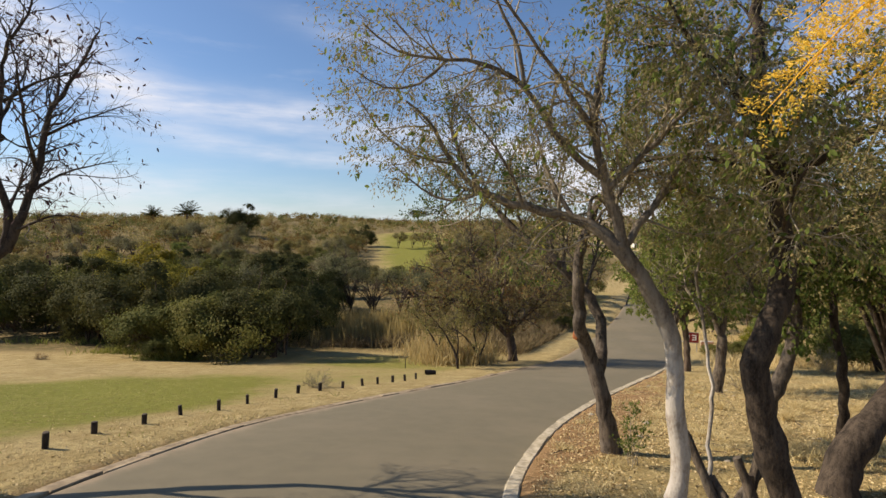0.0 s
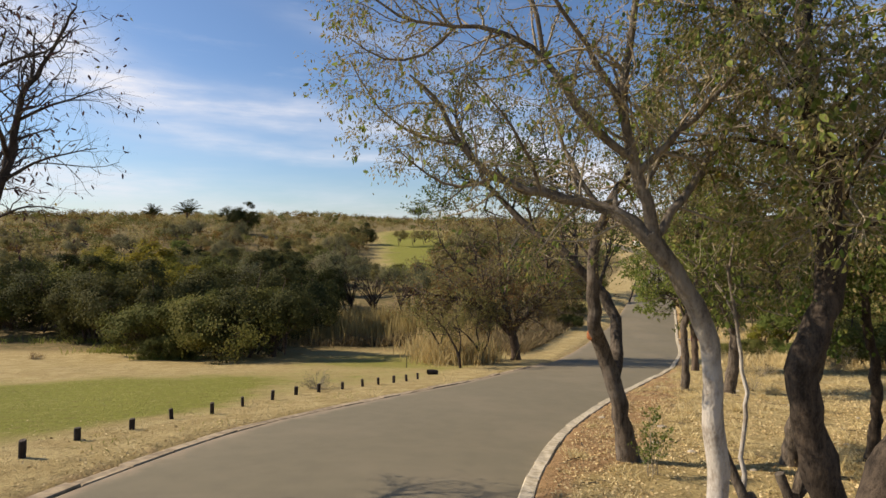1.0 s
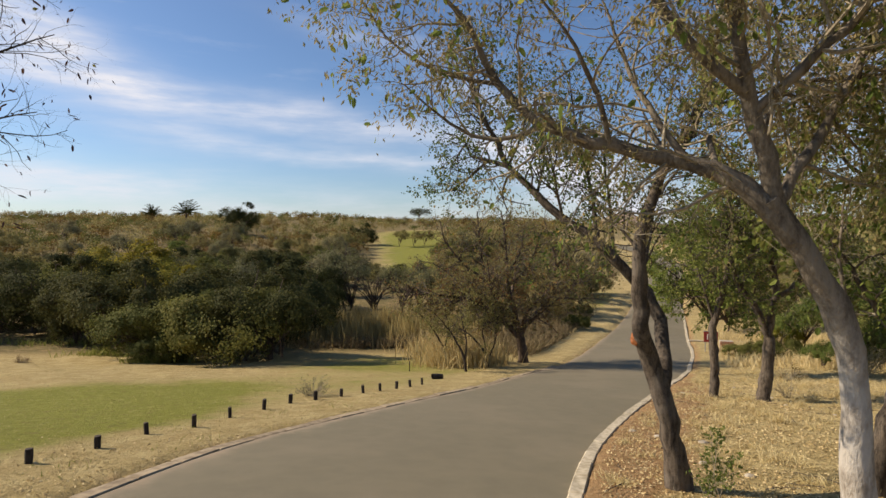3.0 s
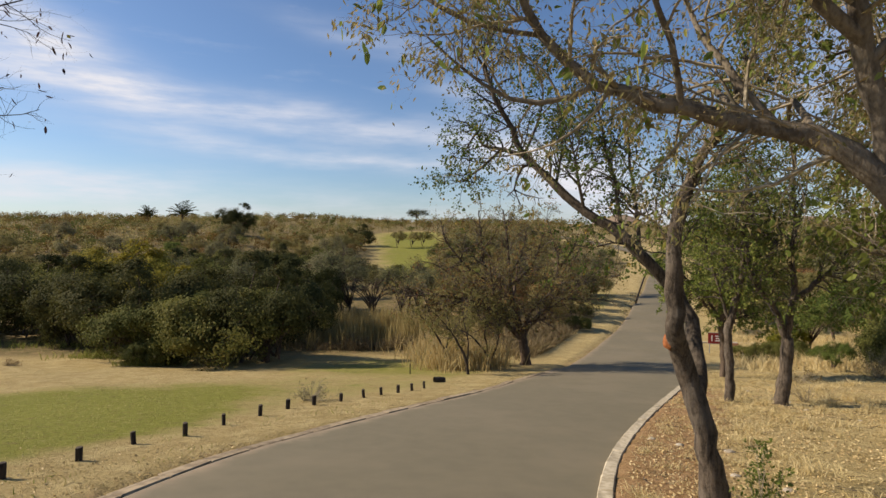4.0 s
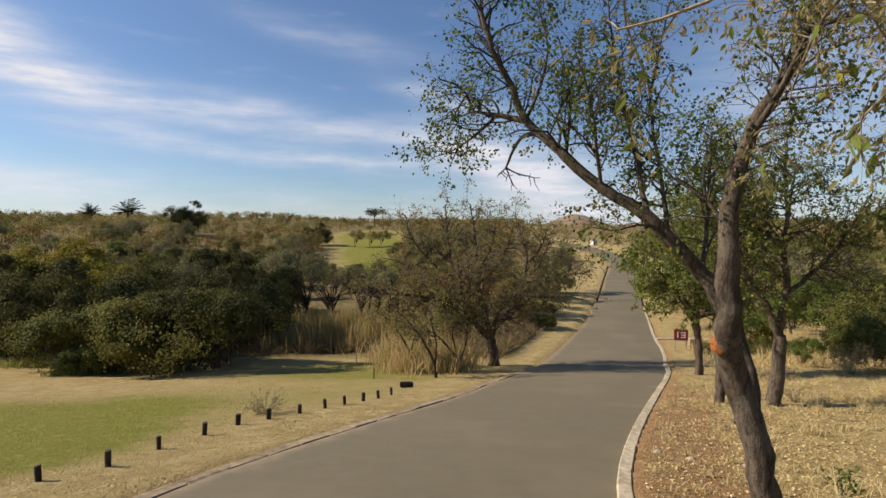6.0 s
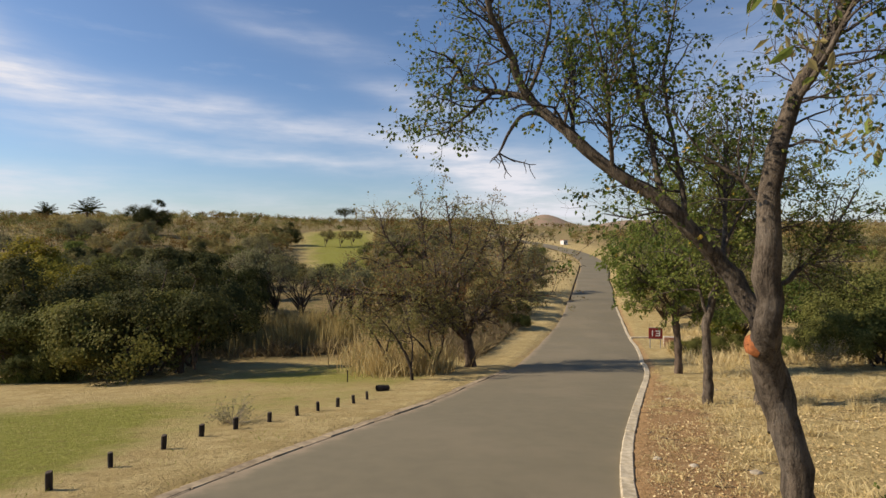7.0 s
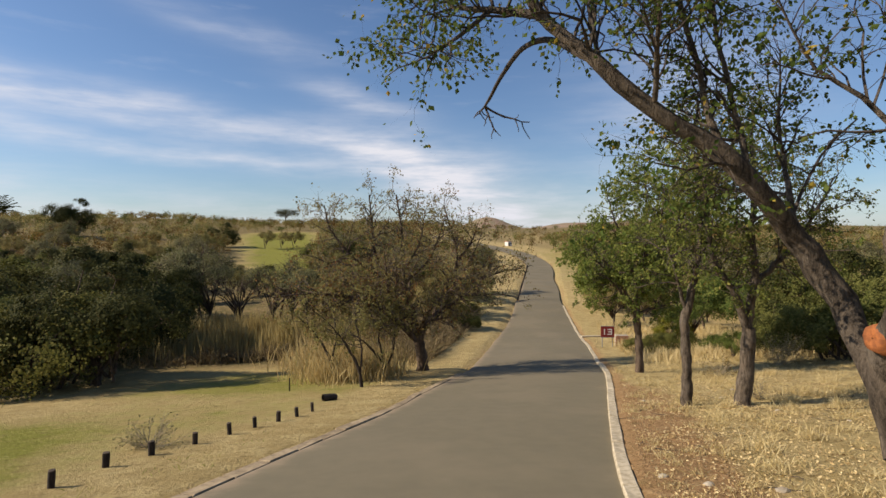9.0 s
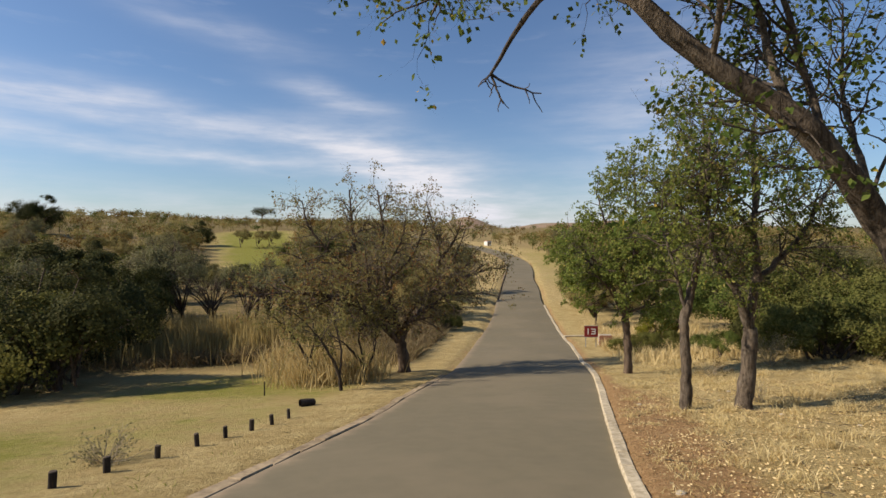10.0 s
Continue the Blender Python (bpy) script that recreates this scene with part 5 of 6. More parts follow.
def far_woods():
    """Trees past those that can be told apart."""
    rng = np.random.default_rng(51)
    for name, leaf, share, lab in (("woodland", LEAF_BROWNGREEN, 0.42, "distant olive-brown bushveld woodland"), ("rusty_woodland", LEAF_RUST, 0.30, "distant rust-brown winter woodland"),
                                   ("green_woodland", LEAF_OLIVE, 0.28, "distant dark green woodland")):
        sh = Shell()
        done = 0
        while done < 2600 * share:
            a = rng.uniform(-1.05, 1.2)
            d = 150 * (520 / 150) ** rng.random()
            x, y = d * math.sin(a), d * math.cos(a)
            deg = math.degrees(a)
            e, side = beside_road(x, y)
            if e[0] < 7 or (-8.5 < deg < 0.5 and d < 235) or (12 < deg < 25 and d < 260 and rng.random() < 0.75) or (14 < deg < 27 and d > 230 and rng.random() < 0.6):
                continue
            done += 1
            h = rng.uniform(3.0, 6.2)
            w = h * rng.uniform(0.9, 1.4)
            z = land_at(x, y)
            n = int(170 * (1.0 if d < 300 else 0.6))
            lumps = rng.normal(size=(9, 3)) * np.array((w * 0.25, w * 0.25, h * 0.14))
            ball = lumps[rng.integers(0, 9, n)] + rng.normal(size=(n, 3)) * np.array((w * 0.10, w * 0.10, h * 0.08))
            face = ball / np.array((w * 0.3, w * 0.3, h * 0.2)) + np.array((0, 0, 0.3)) + rng.normal(size=(n, 3)) * 0.35
            sh.leaves(ball + np.array((x, y, z + h * 0.62)), np.cross(face, rng.normal(size=(n, 3))), 0.42 if d < 300 else 0.62, rng, 0.75, 0.0, face)
            sh.tube([(x, y, z - 0.3), (x + rng.normal() * 0.2, y, z + h * 0.5)], [0.12, 0.07], 4)
        tagged(part(name, sh.mesh(name), leaf), lab, "woodland", kind="stuff")


far_woods()


def blades(name, x, y, height, leaf, label, category, rng, lean=0.25, width=0.02, bend=0.35):
    """Upright blades, each two quads that bend over."""
    n = len(x)
    z = land(x, y) - 0.02
    e, side = beside_road(x, y)
    z = z + 0.05 * step01(e, 0.02, 0.5)
    b = np.stack([x, y, z], 1)
    h = (height * rng.uniform(0.5, 1.25, n) * (0.8 + 0.35 * np.sin(x * 1.7 + 0.6 * y) * np.sin(y * 1.3)))[:, None]
    d = np.stack([rng.normal(size=n) * lean, rng.normal(size=n) * lean, np.ones(n)], 1)
    d /= np.linalg.norm(d, axis=1, keepdims=True)
    s = np.cross(d, rng.normal(size=(n, 3)))
    s /= np.linalg.norm(s, axis=1, keepdims=True) + 1e-9
    out = np.stack([d[:, 0], d[:, 1], np.zeros(n)], 1) + rng.normal(size=(n, 3)) * 0.1
    m = b + d * h * 0.55
    t = b + d * h * 0.95 + out * h * bend
    w = (width * rng.uniform(0.6, 1.3, n))[:, None]
    v = np.stack([b - s * w * 0.5, b + s * w * 0.5, m + s * w * 0.45, m - s * w * 0.45, t + s * w * 0.08, t - s * w * 0.08], 1).reshape(-1, 3)
    k = np.arange(n)[:, None] * 6
    q = np.concatenate([k + np.array([[0, 1, 2, 3]]), k + np.array([[3, 2, 4, 5]])])
    tagged(part(name, mesh_of(name, v, q), leaf), label, category, kind="stuff")


def scatter(rng, n, spots):
    """Points round (x, y, spread x, spread y, share) spots."""
    share = np.array([s[4] for s in spots], float)
    pick = rng.choice(len(spots), n, p=share / share.sum())
    s = np.array(spots)[pick]
    return s[:, 0] + rng.normal(size=n) * s[:, 2] * 0.6, s[:, 1] + rng.normal(size=n) * s[:, 3] * 0.6


rng = np.random.default_rng(61)
x, y = scatter(rng, 15000, [(-7.5, 48.5, 5.2, 2.6, 4), (-4.0, 50, 5, 3.0, 2), (-9, 52, 5, 2, 2)])
blades("reeds", x, y, 2.3, REED_GREEN, "tall yellow-green reeds in the hollow", "reeds", rng, 0.10, 0.055, 0.12)
x, y = scatter(rng, 4200, [(0.6, 33.4, 1.6, 1.6, 3), (1.6, 35.4, 1.3, 1.4, 3), (-0.2, 37.0, 1.6, 2.2, 3), (-0.9, 41, 1.6, 2.5, 2)])
blades("reeds", x, y, 1.85, REED, "tall dry reeds round the slim bent trees", "reeds", rng, 0.22, 0.045, 0.3)
x, y = scatter(rng, 16000, [(6.2, 43.5, 3.0, 4, 3), (9.3, 50, 2.6, 5, 3), (-6, 44.6, 4.5, 1.0, 2), (-1.5, 45.5, 2.0, 1.2, 2), (5, 55, 6, 5, 3), (13.2, 60, 3, 6, 2), (-2, 57, 8, 5, 3)])
e, side = beside_road(x, y)
keep = e > 3.0
blades("undergrowth", x[keep], y[keep], 1.1, UNDER, "low brown dry undergrowth beyond the lawn", "undergrowth", rng, 0.5, 0.05, 0.5)
x, y = scatter(rng, 16000, [(24, 33, 9, 3, 3), (32, 31, 8, 3, 2), (20, 41, 4, 3, 1.5), (28, 40, 7, 4, 2), (26, 47, 6, 4, 1.5)])
e, side = beside_road(x, y)
keep = e > 2
blades("tall_grass", x[keep], y[keep], 0.75, STRAW, "tall dry straw grass on the verge", "grass", rng, 0.3, 0.035, 0.4)
x, y = scatter(rng, 1600, [(-18.5, 36.4, 1.6, 0.6, 2), (-24, 40.3, 2.5, 0.8, 1), (-32, 46.5, 6, 1.5, 1)])
blades("grass_fringe", x, y, 0.7, GREENBLADE, "rough grass fringe under the dark bushes", "grass", rng, 0.35, 0.05, 0.4)

# dry tufts and fallen leaves on the near verges
cx, cy = rng.uniform(0, 26, 3600), rng.uniform(2, 31, 3600)
e, side = beside_road(cx, cy)
keep = (e > 0.5) & (side > 0) & (rng.random(3600) < 0.25 + 0.6 * (np.sin(cx * 0.9 + 1) * np.cos(cy * 0.7) > 0.1))
cx, cy = cx[keep], cy[keep]
k = rng.integers(0, len(cx), 60000)
blades("straw_grass", cx[k] + rng.normal(size=60000) * 0.10, cy[k] + rng.normal(size=60000) * 0.10, 0.19, STRAW, "short dry straw grass tufts on the verge", "grass", rng, 0.6, 0.010, 0.5)
cx, cy = rng.uniform(-26, 1.5, 5000), rng.uniform(4, 36, 5000)
e, side = beside_road(cx, cy)
keep = (e > 0.35) & (side < 0)
cx, cy = cx[keep], cy[keep]
k = rng.integers(0, len(cx), 60000)
blades("lawn_grass", cx[k] + rng.normal(size=60000) * 0.2, cy[k] + rng.normal(size=60000) * 0.2, 0.06, LAWN_BLADE, "short dry grass on the mown lawn", "grass", rng, 0.6, 0.008, 0.5)


def litter():
    n = 70000
    rng = np.random.default_rng(71)
    x = rng.uniform(0.5, 15, n)
    y = rng.uniform(2.5, 24, n)
    e, side = beside_road(x, y)
    dens = 0.4 + 0.6 * (np.sin(x * 1.3) * np.sin(y * 0.9 + 1) > -0.2)
    keep = (e > 0.42) & (side > 0) & (rng.random(n) < dens * np.clip(1.3 - y / 26, 0.2, 1))
    x2, y2 = rng.uniform(-12, -4, 5000), rng.uniform(4.5, 13, 5000)
    e2, s2 = beside_road(x2, y2)
    k2 = (e2 > 0.4) & (s2 < 0) & (rng.random(5000) < np.exp(-e2 / 1.5))
    x, y = np.concatenate([x[keep], x2[k2]]), np.concatenate([y[keep], y2[k2]])
    z = land(x, y) + 0.055 + rng.random(len(x)) * 0.015
    d = rng.normal(size=(len(x), 3)) * np.array((1, 1, 0.25))
    sh = Shell()
    sh.leaves(np.stack([x, y, z], 1), d, 0.05, rng, 0.6)
    tagged(part("leaf_litter", sh.mesh("leaf_litter"), LITTER), "brown and tan fallen leaves on the verge", "leaf litter", kind="stuff")


litter()


def tussocks():
    """Taller clumps of straw on the verge, each its own spray of blades."""
    rng = np.random.default_rng(73)
    spots = []
    while len(spots) < 130:
        x, y = rng.uniform(3, 26), rng.uniform(9, 34)
        e, side = beside_road(x, y)
        if e[0] > 2.2 and side[0] > 0 and rng.random() < 0.35 + 0.65 * (math.sin(x * 0.6 + 2) * math.sin(y * 0.45) > 0):
            spots.append((x, y, rng.uniform(0.18, 0.42)))
    s = np.array(spots)[rng.integers(0, len(spots), 16000)]
    x, y = s[:, 0] + rng.normal(size=16000) * s[:, 2] * 0.5, s[:, 1] + rng.normal(size=16000) * s[:, 2] * 0.5
    blades("tussock_grass", x, y, 0.36, STRAW, "scattered pale straw tussocks on the verge", "grass", rng, 0.45, 0.011, 0.45)
    # a few green weeds at the lawn's edge
    x, y = rng.uniform(-9, -2, 2600), rng.uniform(8, 26, 2600)
    e, side = beside_road(x, y)
    keep = (e > 0.5) & (e < 2.6) & (side < 0) & (np.sin(x * 2.1) * np.sin(y * 1.7) > 0.2)
    blades("weeds", x[keep], y[keep], 0.13, GREENBLADE, "low green weeds along the lawn's dusty edge", "weeds", rng, 0.6, 0.014, 0.5)


tussocks()


def fallen_twigs():
    rng = np.random.default_rng(74)
    sh = Shell()
    for _ in range(150):
        x, y = rng.uniform(1.5, 13), rng.uniform(5, 21)
        e, side = beside_road(x, y)
        if e[0] < 0.5 or side[0] < 0:
            continue
        a = rng.uniform(0, 2 * math.pi)
        line = shoot(rng, (x, y, 0), (math.cos(a), math.sin(a), 0), rng.uniform(0.2, 0.8), 6, 0.18, 0.0)
        line[:, 2] = land(line[:, 0], line[:, 1]) + 0.06 + 0.02 * rng.random(len(line))
        r = rng.uniform(0.004, 0.011)
        sh.tube(line, np.linspace(r, r * 0.4, len(line)), 5)
    tagged(part("fallen_twigs", sh.mesh("fallen_twigs"), TWIG_DARK), "dark fallen twigs among leaves on the verge", "twigs", kind="stuff")


fallen_twigs()

# ---------------------------------------------------------------- posts, kerbs and small things
POSTS = [(-7.22, 9.15), (-7.19, 10.46), (-6.81, 11.6), (-6.67, 13.0), (-6.1, 13.9), (-5.84, 15.3), (-5.46, 16.75), (-5.08, 18.0), (-4.5, 18.75), (-3.85, 19.6), (-3.25, 20.5), (-2.75, 21.25), (-2.22, 21.95), (-1.75, 22.6), (-1.32, 23.5)]


def post_thing():
    rng = np.random.default_rng(81)
    root = new("bollard")
    tagged(root, "short dark creosoted wooden post on the lawn's edge", "post", "posts along the lawn")
    sh = Shell()
    r = 0.068
    sh.tube([(0, 0, -0.15), (0, 0, 0.1), (0, 0, 0.25), (0, 0, 0.385)], [r, r * 0.98, r * 1.01, r * 0.97], 12, 0.025, rng)
    part("shaft", sh.mesh("shaft", True), POST, root)
    bm = bmesh.new()
    bmesh.ops.create_cone(bm, cap_ends=True, segments=12, radius1=r * 0.99, radius2=r * 0.84, depth=0.02, matrix=Matrix.Translation((0, 0, 0.393)))
    part("top", from_bm("top", bm), POST_END, root, "weathered sawn top")
    return root


bollard = post_thing()
tilt = random.Random(2)
POST_TALL = (0.78, 0.80, 0.78, 0.82, 0.98, 0.88, 0.98, 0.95, 0.95, 0.88, 0.95, 0.9, 0.95, 0.9, 0.9)
for i, (x, y) in enumerate(POSTS):
    m = pose(x, y, land_at(x, y) + 0.04, tilt.uniform(-5, 5), tilt.uniform(-5, 5), tilt.uniform(0, 360)) @ Matrix.Diagonal((tilt.uniform(0.78, 1.0), tilt.uniform(0.78, 1.0), POST_TALL[i], 1))
    if i == 0:
        bollard.matrix_basis = m
    else:
        copy_thing(bollard, m)


def lying_log(x, y, yaw, length, r):
    rng = np.random.default_rng(82)
    root = new("log")
    root.matrix_basis = pose(x, y, land_at(x, y) + 0.04 + r * 0.85, 0, 4, yaw)
    tagged(root, "short dark log lying at the row's end", "log")
    sh = Shell()
    sh.tube([(-length / 2, 0, 0), (0, 0, 0.01), (length / 2, 0.03, 0)], [r, r * 1.05, r * 0.8], 10, 0.06, rng)
    part("wood", sh.mesh("wood", True), POST, root)


lying_log(-0.72, 26.0, 20, 0.5, 0.13)


def stake(x, y):
    root = new("marker_stake")
    root.matrix_basis = pose(x, y, land_at(x, y), 2, 1, 0)
    tagged(root, "thin dark marker stake in the lawn", "stake")
    part("stick", from_bm("stick", block((0.05, 0.05, 0.7), (0, 0, 0.25), 0.008)), POST, root)


stake(-2.2, 30.0)


def twig_bush(x, y, h, w, seed, leaf, leafy, label):
    """A low shrub of many thin stems."""
    rng = np.random.default_rng(seed)
    root = new("shrub")
    root.location = (x, y, land_at(x, y) + 0.03)
    tagged(root, label, "shrub")
    tw, spots = Shell(), []
    for _ in range(int(34 * w)):
        d = np.array((rng.normal() * 0.7 * w / h, rng.normal() * 0.7 * w / h, 1.0))
        d /= np.linalg.norm(d)
        line = shoot(rng, (rng.normal() * 0.06, rng.normal() * 0.06, -0.03), d, h * rng.uniform(0.6, 1.15), 6, 0.16, 0.0)
        tw.tube(line, np.linspace(0.008, 0.003, len(line)), 4)
        ramify(rng, tw, tw, spots, line, 0.008, 0.003, 0, [dict(per_m=9, length=0.3 * h, r=0.005, spread=0.7, n=3, wob=0.2, **{"from": 0.3})])
    tagged(part("twig_mass", tw.mesh("twig_mass"), TWIG_GREY, root), kind="stuff")
    c, d = leaf_spots(rng, spots, leafy, 0.02)
    if len(c):
        sh = Shell()
        sh.leaves(c, d, 0.05, rng, 0.55)
        part("crown", sh.mesh("crown"), leaf, root)


twig_bush(-4.75, 19.7, 0.75, 1.2, 91, LEAF_SILVER, 2.0, "low dry grey-green shrub behind the posts")
twig_bush(3.02, 8.85, 1.05, 0.24, 92, LEAF_GREEN, 9.0, "small thin green sapling near the kerb")
twig_bush(18.9, 26.5, 1.6, 1.4, 94, LEAF_BROWNGREEN, 5.0, "small open shrub on the dry verge")
twig_bush(14.2, 24.8, 0.9, 0.7, 95, LEAF_RUST, 4.0, "small brown dead shrub on the verge")
twig_bush(10.6, 19.2, 0.7, 0.6, 96, STRAW, 2.0, "dry weed stalks beside the trunk")
twig_bush(-27, 36, 0.6, 1.6, 97, LEAF_RUST, 2.0, "low brown scrub on the lawn")


def golden_spray():
    """A feathery branch of a tree beside the road, hanging close to the path."""
    rng = np.random.default_rng(101)
    t = limb_tree(25, [
        ([foot(4.9, 0.4, 0.2), (4.8, 0.4, 2.0), (4.5, 0.5, 3.6), (4.2, 0.6, 4.8)], 0.16, 0.09),
        ([(4.3, 0.6, 4.4), (3.2, 0.8, 4.9), (2.2, 1.0, 4.8), (1.4, 1.1, 4.5), (1.0, 1.15, 4.25)], 0.06, 0.008),
        ([(4.2, 0.6, 4.7), (4.0, 1.4, 5.6), (3.6, 2.2, 6.4)], 0.06, 0.015),
        ([(4.2, 0.6, 4.7), (4.8, -0.2, 5.6), (5.2, -0.8, 6.6)], 0.06, 0.015),
    ], [dict(per_m=2.0, length=0.7, r=0.012, spread=0.9, n=5, wob=0.2, **{"from": 0.0}), dict(per_m=4, length=0.3, r=0.005, n=4)], BARK_GREY, TWIG_GREY, [("crown", LEAF_DRY, 2.0, 0.05, 0.4, 0.5)],
        "roadside tree with golden feathery leaf sprays")
    off = np.array(t.location)
    for name, leaf, starts in (("golden_spray", LEAF_GOLD, [((1.15, 1.15, 4.35), (0.55, 1.02, 3.86)), ((1.1, 1.2, 4.3), (0.70, 1.10, 3.98)), ((1.0, 1.1, 4.25), (0.62, 0.98, 4.08)), ((1.2, 1.2, 4.2), (0.85, 1.05, 3.95))]),
                               ("green_spray", LEAF_DRY, [((1.2, 1.2, 4.2), (0.95, 1.2, 3.75)), ((1.25, 1.25, 4.1), (1.05, 1.3, 3.6))])):
        sh = Shell()
        for a, b in starts:
            a, b = np.array(a), np.array(b)
            line = smooth_line([a, (a + b) / 2 + (0, 0, 0.05), b], 0.02)
            sh.tube(line, np.linspace(0.004, 0.0015, len(line)), 4)
            for i in range(2, len(line)):
                along = line[i] - line[i - 1]
                along /= np.linalg.norm(along)
                for sg in (-1, 1):
                    side = np.cross(along, (0.1, 1, 0.2)) * sg + along * 0.5 + rng.normal(size=3) * 0.25
                    side /= np.linalg.norm(side)
                    rib = shoot(rng, line[i], side, 0.08, 8, 0.05, -0.04)
                    c = rib[np.repeat(np.arange(1, 9), 3)] + rng.normal(size=(24, 3)) * 0.004
                    d = np.where((np.arange(24) % 2)[:, None], 1, -1) * np.cross(side, along) + side * 0.6 + rng.normal(size=(24, 3)) * 0.3
                    sh.leaves(c, d, 0.013, rng, 0.35)
        sh.v = [v - off for v in sh.v]
        part(name, sh.mesh(name), leaf, t, "feathery hanging leaf spray")


golden_spray()


def sign(x, y):
    """A small red board on posts with white marks, a low brick plinth beside it."""
    root = new("information_sign")
    z = land_at(x, y)
    root.matrix_basis = pose(x, y, z, 0, 0, -18)
    tagged(root, "small dark red board with white figures on posts", "sign")
    board = part("board", from_bm("board", block((0.95, 0.05, 0.78), (0, 0, 1.15), 0.012)), SIGN_RED, root)
    for dx in (-0.36, 0.36):
        part("post", from_bm("post", block((0.06, 0.06, 0.95), (dx, 0.06, 0.4), 0.008)), STEEL, root)
    frame_bm = block((0.99, 0.03, 0.04), (0, -0.012, 1.55), 0.004)
    part("rim", from_bm("rim", frame_bm), STEEL, board)
    part("rim", from_bm("rim", block((0.99, 0.03, 0.04), (0, -0.012, 0.75), 0.004)), STEEL, board)
    for name, size, at in (("stroke", (0.07, 0.012, 0.42), (-0.22, -0.032, 1.15)), ("bar", (0.30, 0.012, 0.07), (0.14, -0.032, 1.32)), ("bar", (0.26, 0.012, 0.07), (0.16, -0.032, 1.15)),
                           ("bar", (0.30, 0.012, 0.07), (0.14, -0.032, 0.98)), ("bar", (0.07, 0.012, 0.40), (0.27, -0.033, 1.15))):
        part(name, from_bm(name, block(size, at, 0.003)), SIGN_WHITE, board)
    plinth = new("brick_plinth")
    plinth.matrix_basis = pose(x + 1.35, y + 0.4, land_at(x + 1.35, y + 0.4), 0, 0, -18)
    tagged(plinth, "low weathered red brick plinth beside the sign", "plinth")
    part("core", from_bm("core", block((0.88, 0.48, 0.9), (0, 0, 0.36), 0.01)), STONE, plinth)
    data = from_bm("brick", block((0.212, 0.11, 0.07), (0, 0, 0), 0.006))
    data.materials.append(BRICK)
    for row in range(10):
        for col in range(4):
            b = new("brick", data)
            b.parent = plinth
            b.location = (-0.345 + col * 0.222 + (0.05 if row % 2 else -0.02), -0.20, 0.0 + row * 0.082)


sign(19.3, 41.6)


def leaning_pole(x, y):
    root = new("pole")
    root.location = (x, y, land_at(x, y))
    tagged(root, "dark leaning timber pole beside the far road", "pole")
    rng = np.random.default_rng(7)
    sh = Shell()
    sh.tube([(0, 0, -0.4), (0.7, 0, 1.9), (1.4, 0.1, 3.8), (1.6, 0.1, 4.6)], [0.13, 0.12, 0.10, 0.09], 9, 0.04, rng)
    part("shaft", sh.mesh("shaft", True), POST, root)
    sh = Shell()
    for a, b in (((1.5, 0.1, 4.3), (2.4, 0, 4.5)), ((1.3, 0.1, 3.6), (0.4, 0, 4.6))):
        line = smooth_line([a, ((a[0] + b[0]) / 2, 0, (a[2] + b[2]) / 2 + 0.2), b], 0.2)
        sh.tube(line, np.linspace(0.05, 0.02, len(line)), 6)
    part("crosspiece", sh.mesh("crosspiece"), POST, root)


leaning_pole(25.2, 74.0)


def gate_house(x, y):
    """Small pale building where the road tops the rise."""
    root = new("small_building")
    root.matrix_basis = pose(x, y, land_at(x, y), 0, 0, 25) @ Matrix.Diagonal((0.6, 0.6, 0.6, 1))
    tagged(root, "small pale distant building beside the road's crest", "building")
    part("wall", from_bm("wall", block((3.2, 2.6, 2.8), (0, 0, 1.2), 0.03)), SIGN_WHITE, root)
    part("roof", from_bm("roof", block((3.8, 3.2, 0.25), (0, 0, 2.72), 0.04)), BRICK, root)
    part("door", from_bm("door", block((0.9, 0.06, 2.0), (-0.6, -1.32, 1.0), 0.01)), POST, root)
    part("window", from_bm("window", block((0.9, 0.06, 0.9), (0.8, -1.32, 1.5), 0.01)), POST, root)


gate_house(66.5, 186)


def stones():
    rng = np.random.default_rng(111)
    for k in range(26):
        x, y = rng.uniform(3, 12), rng.uniform(8, 22)
        e, side = beside_road(x, y)
        if e[0] < 0.6 or side[0] < 0:
            continue
        bm = bmesh.new()
        bmesh.ops.create_icosphere(bm, subdivisions=2, radius=1)
        s = rng.uniform(0.04, 0.10)
        for v in bm.verts:
            v.co = Vector((v.co.x * 1.3, v.co.y, v.co.z * 0.6)) * s * (1 + 0.25 * noise.noise(v.co * 1.3 + Vector((k, 0, 0))))
        ob = part("stone", from_bm("stone", bm), STONE)
        ob.location = (x, y, land_at(x, y) + 0.05)
        tagged(ob, "small pale stone lying in dry leaves", "stone", "stones on the verge")


stones()


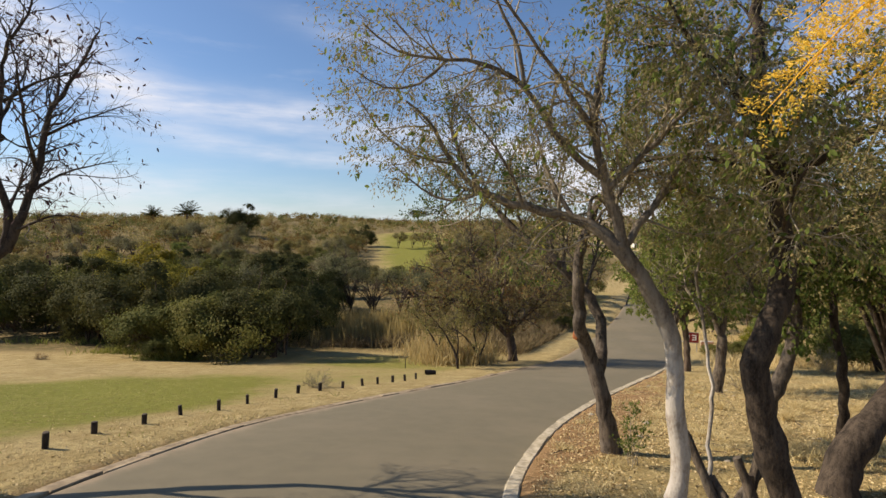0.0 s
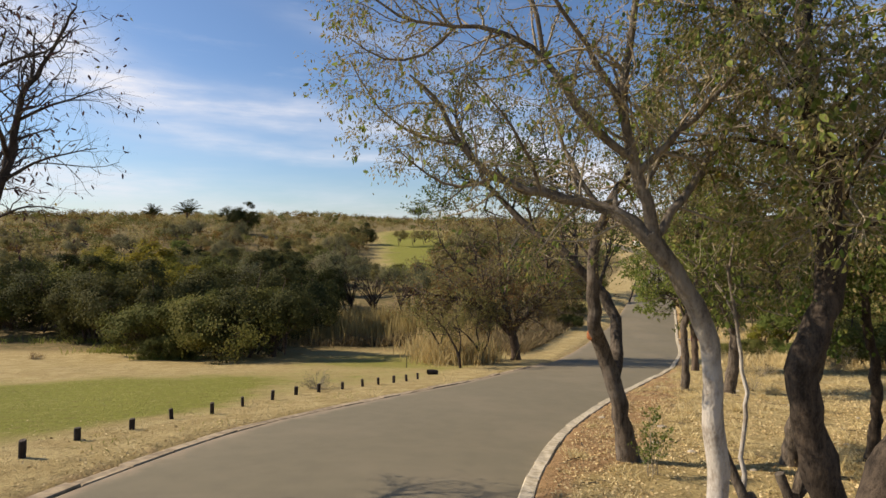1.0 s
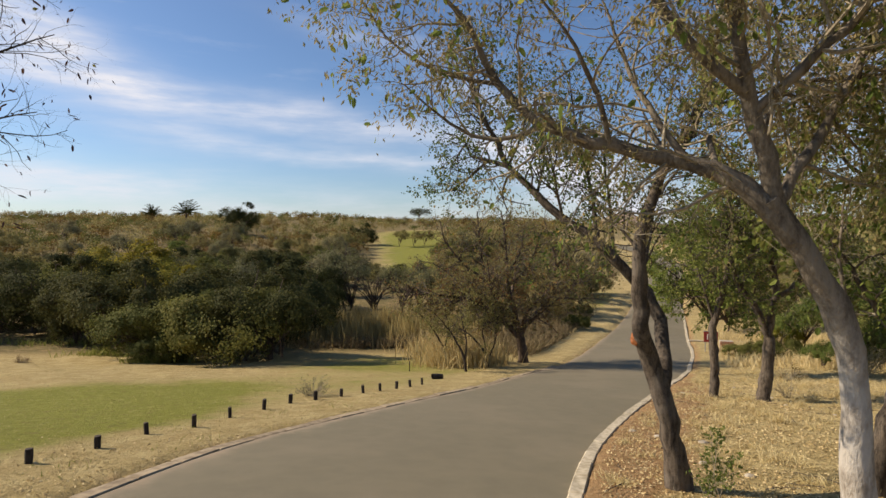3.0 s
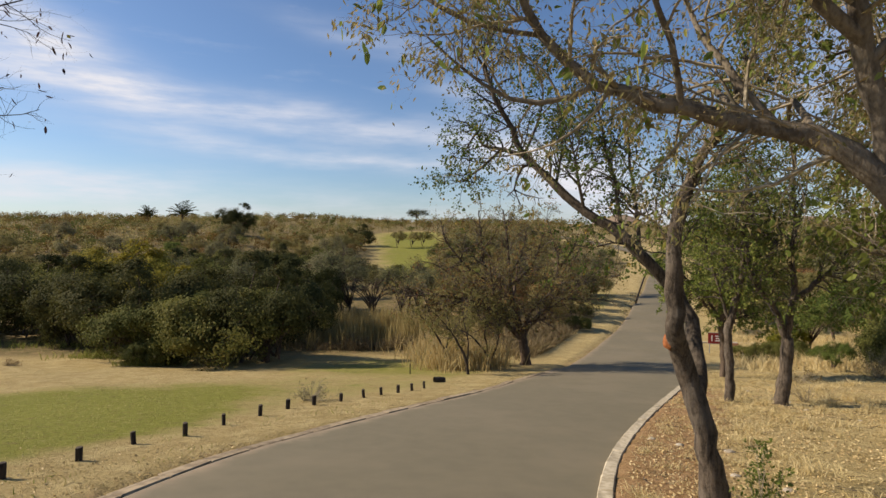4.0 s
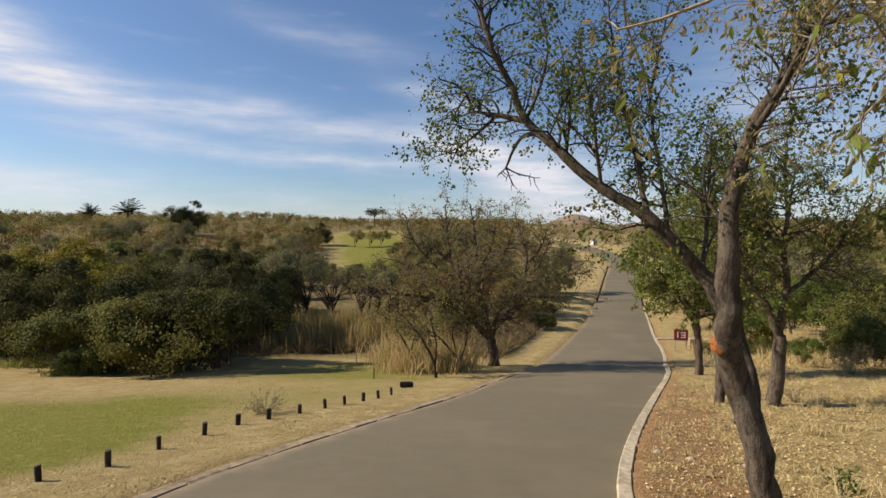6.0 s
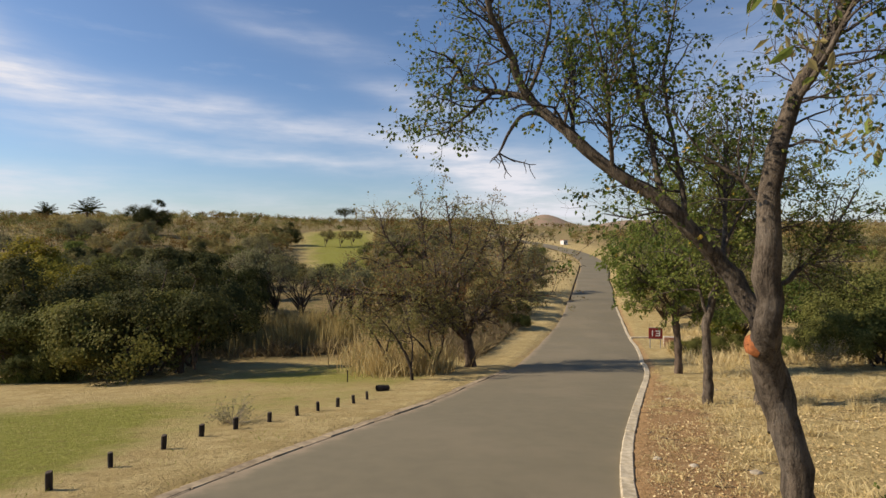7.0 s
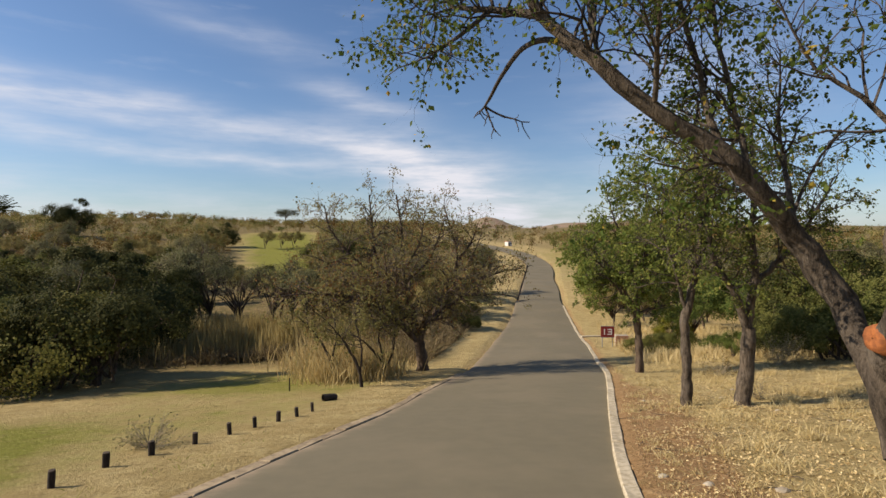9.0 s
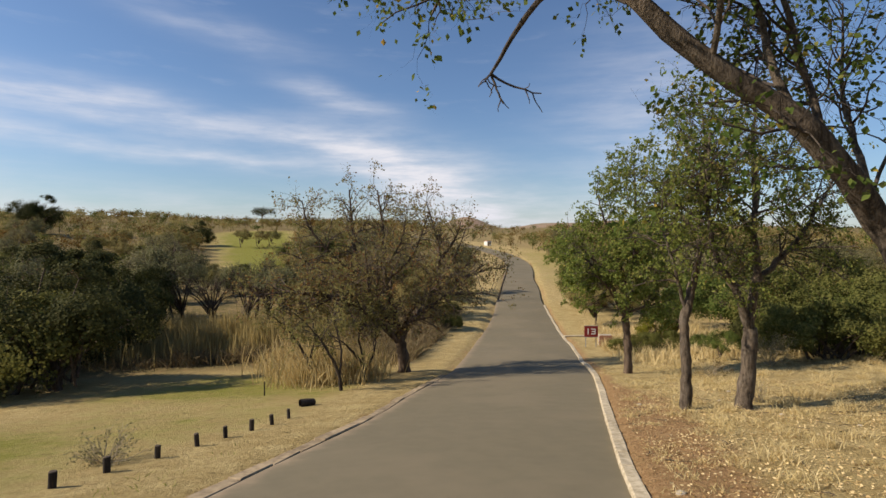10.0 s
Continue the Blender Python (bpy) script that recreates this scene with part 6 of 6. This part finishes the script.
def kerb_line(side, y0, y1, length, size, mat, name, label, inset, lift, jitter):
    """A row of kerb stones along one side of the road, each a piece of its own on a shared mesh."""
    off = road_line[:, :2] + road_right * side * (road_line[:, 2, None] + inset)
    keep = (off[:, 1] > y0) & (off[:, 1] < y1)
    pts = off[keep]
    rest = np.maximum(land(off[:, 0], off[:, 1]), 0.3 * land(road_line[:, 0], road_line[:, 1]) + 0.7 * land(off[:, 0], off[:, 1]))[keep]
    seg = np.concatenate([[0], np.cumsum(np.linalg.norm(np.diff(pts, axis=0), axis=1))])
    bed = Shell()
    z = rest
    bed.tube(np.column_stack([pts, z - 0.10]), np.full(len(pts), size[1] * 0.45), 6)
    root = part(name, bed.mesh(name), mat)
    tagged(root, label, "kerb", kind="structure")
    meshes = []
    rng = np.random.default_rng(int(120 + side))
    for k in range(4):
        bm = block((length - 0.012, size[1], size[2]), (0, 0, 0), 0.022)
        for v in bm.verts:
            v.co += Vector(rng.normal(size=3) * 0.006)
        me = from_bm("kerbstone", bm)
        me.materials.append(mat)
        meshes.append(me)
    for k, s in enumerate(np.arange(length / 2, seg[-1], length)):
        x, y = np.interp(s, seg, pts[:, 0]), np.interp(s, seg, pts[:, 1])
        x2, y2 = np.interp(s + 0.2, seg, pts[:, 0]), np.interp(s + 0.2, seg, pts[:, 1])
        x1, y1_ = np.interp(s - 0.2, seg, pts[:, 0]), np.interp(s - 0.2, seg, pts[:, 1])
        run = math.hypot(x2 - x1, y2 - y1_) + 1e-6
        pitch = math.degrees(math.atan2(land_at(x2, y2) - land_at(x1, y1_), run))
        yaw = math.degrees(math.atan2(y2 - y1_, x2 - x1))
        ob = new("kerbstone", meshes[k % 4])
        ob.parent = root
        ob.matrix_basis = pose(x, y, np.interp(s, seg, rest) + lift + rng.normal() * jitter, 0, 0, yaw) @ pose(0, 0, 0, rng.normal() * jitter * 90, -pitch, rng.normal() * jitter * 60)


kerb_line(1, 3, 68, 0.92, (0.9, 0.23, 0.16), KERB, "kerb_right", "pale worn concrete kerb along the road", 0.10, -0.056, 0.006)
kerb_line(-1, 3, 33, 0.98, (0.9, 0.28, 0.14), SLAB, "kerb_left", "low grey kerbstones along the lawn side", 0.17, -0.056, 0.012)


def side_kerb():
    """Kerb of the turn-off towards the sign."""
    root = new("kerb_side")
    tagged(root, "pale kerb of the turn-off beside the sign", "kerb", kind="structure")
    me = from_bm("kerbstone", block((0.98, 0.28, 0.2), (0, 0, 0), 0.02))
    me.materials.append(KERB)
    for k in range(9):
        x, y = 20.6 + k * 0.98, 46.9 - k * 0.16
        ob = new("kerbstone", me)
        ob.parent = root
        ob.matrix_basis = pose(x, y, land_at(x, y) + 0.05, 0, 0, -9)


side_kerb()
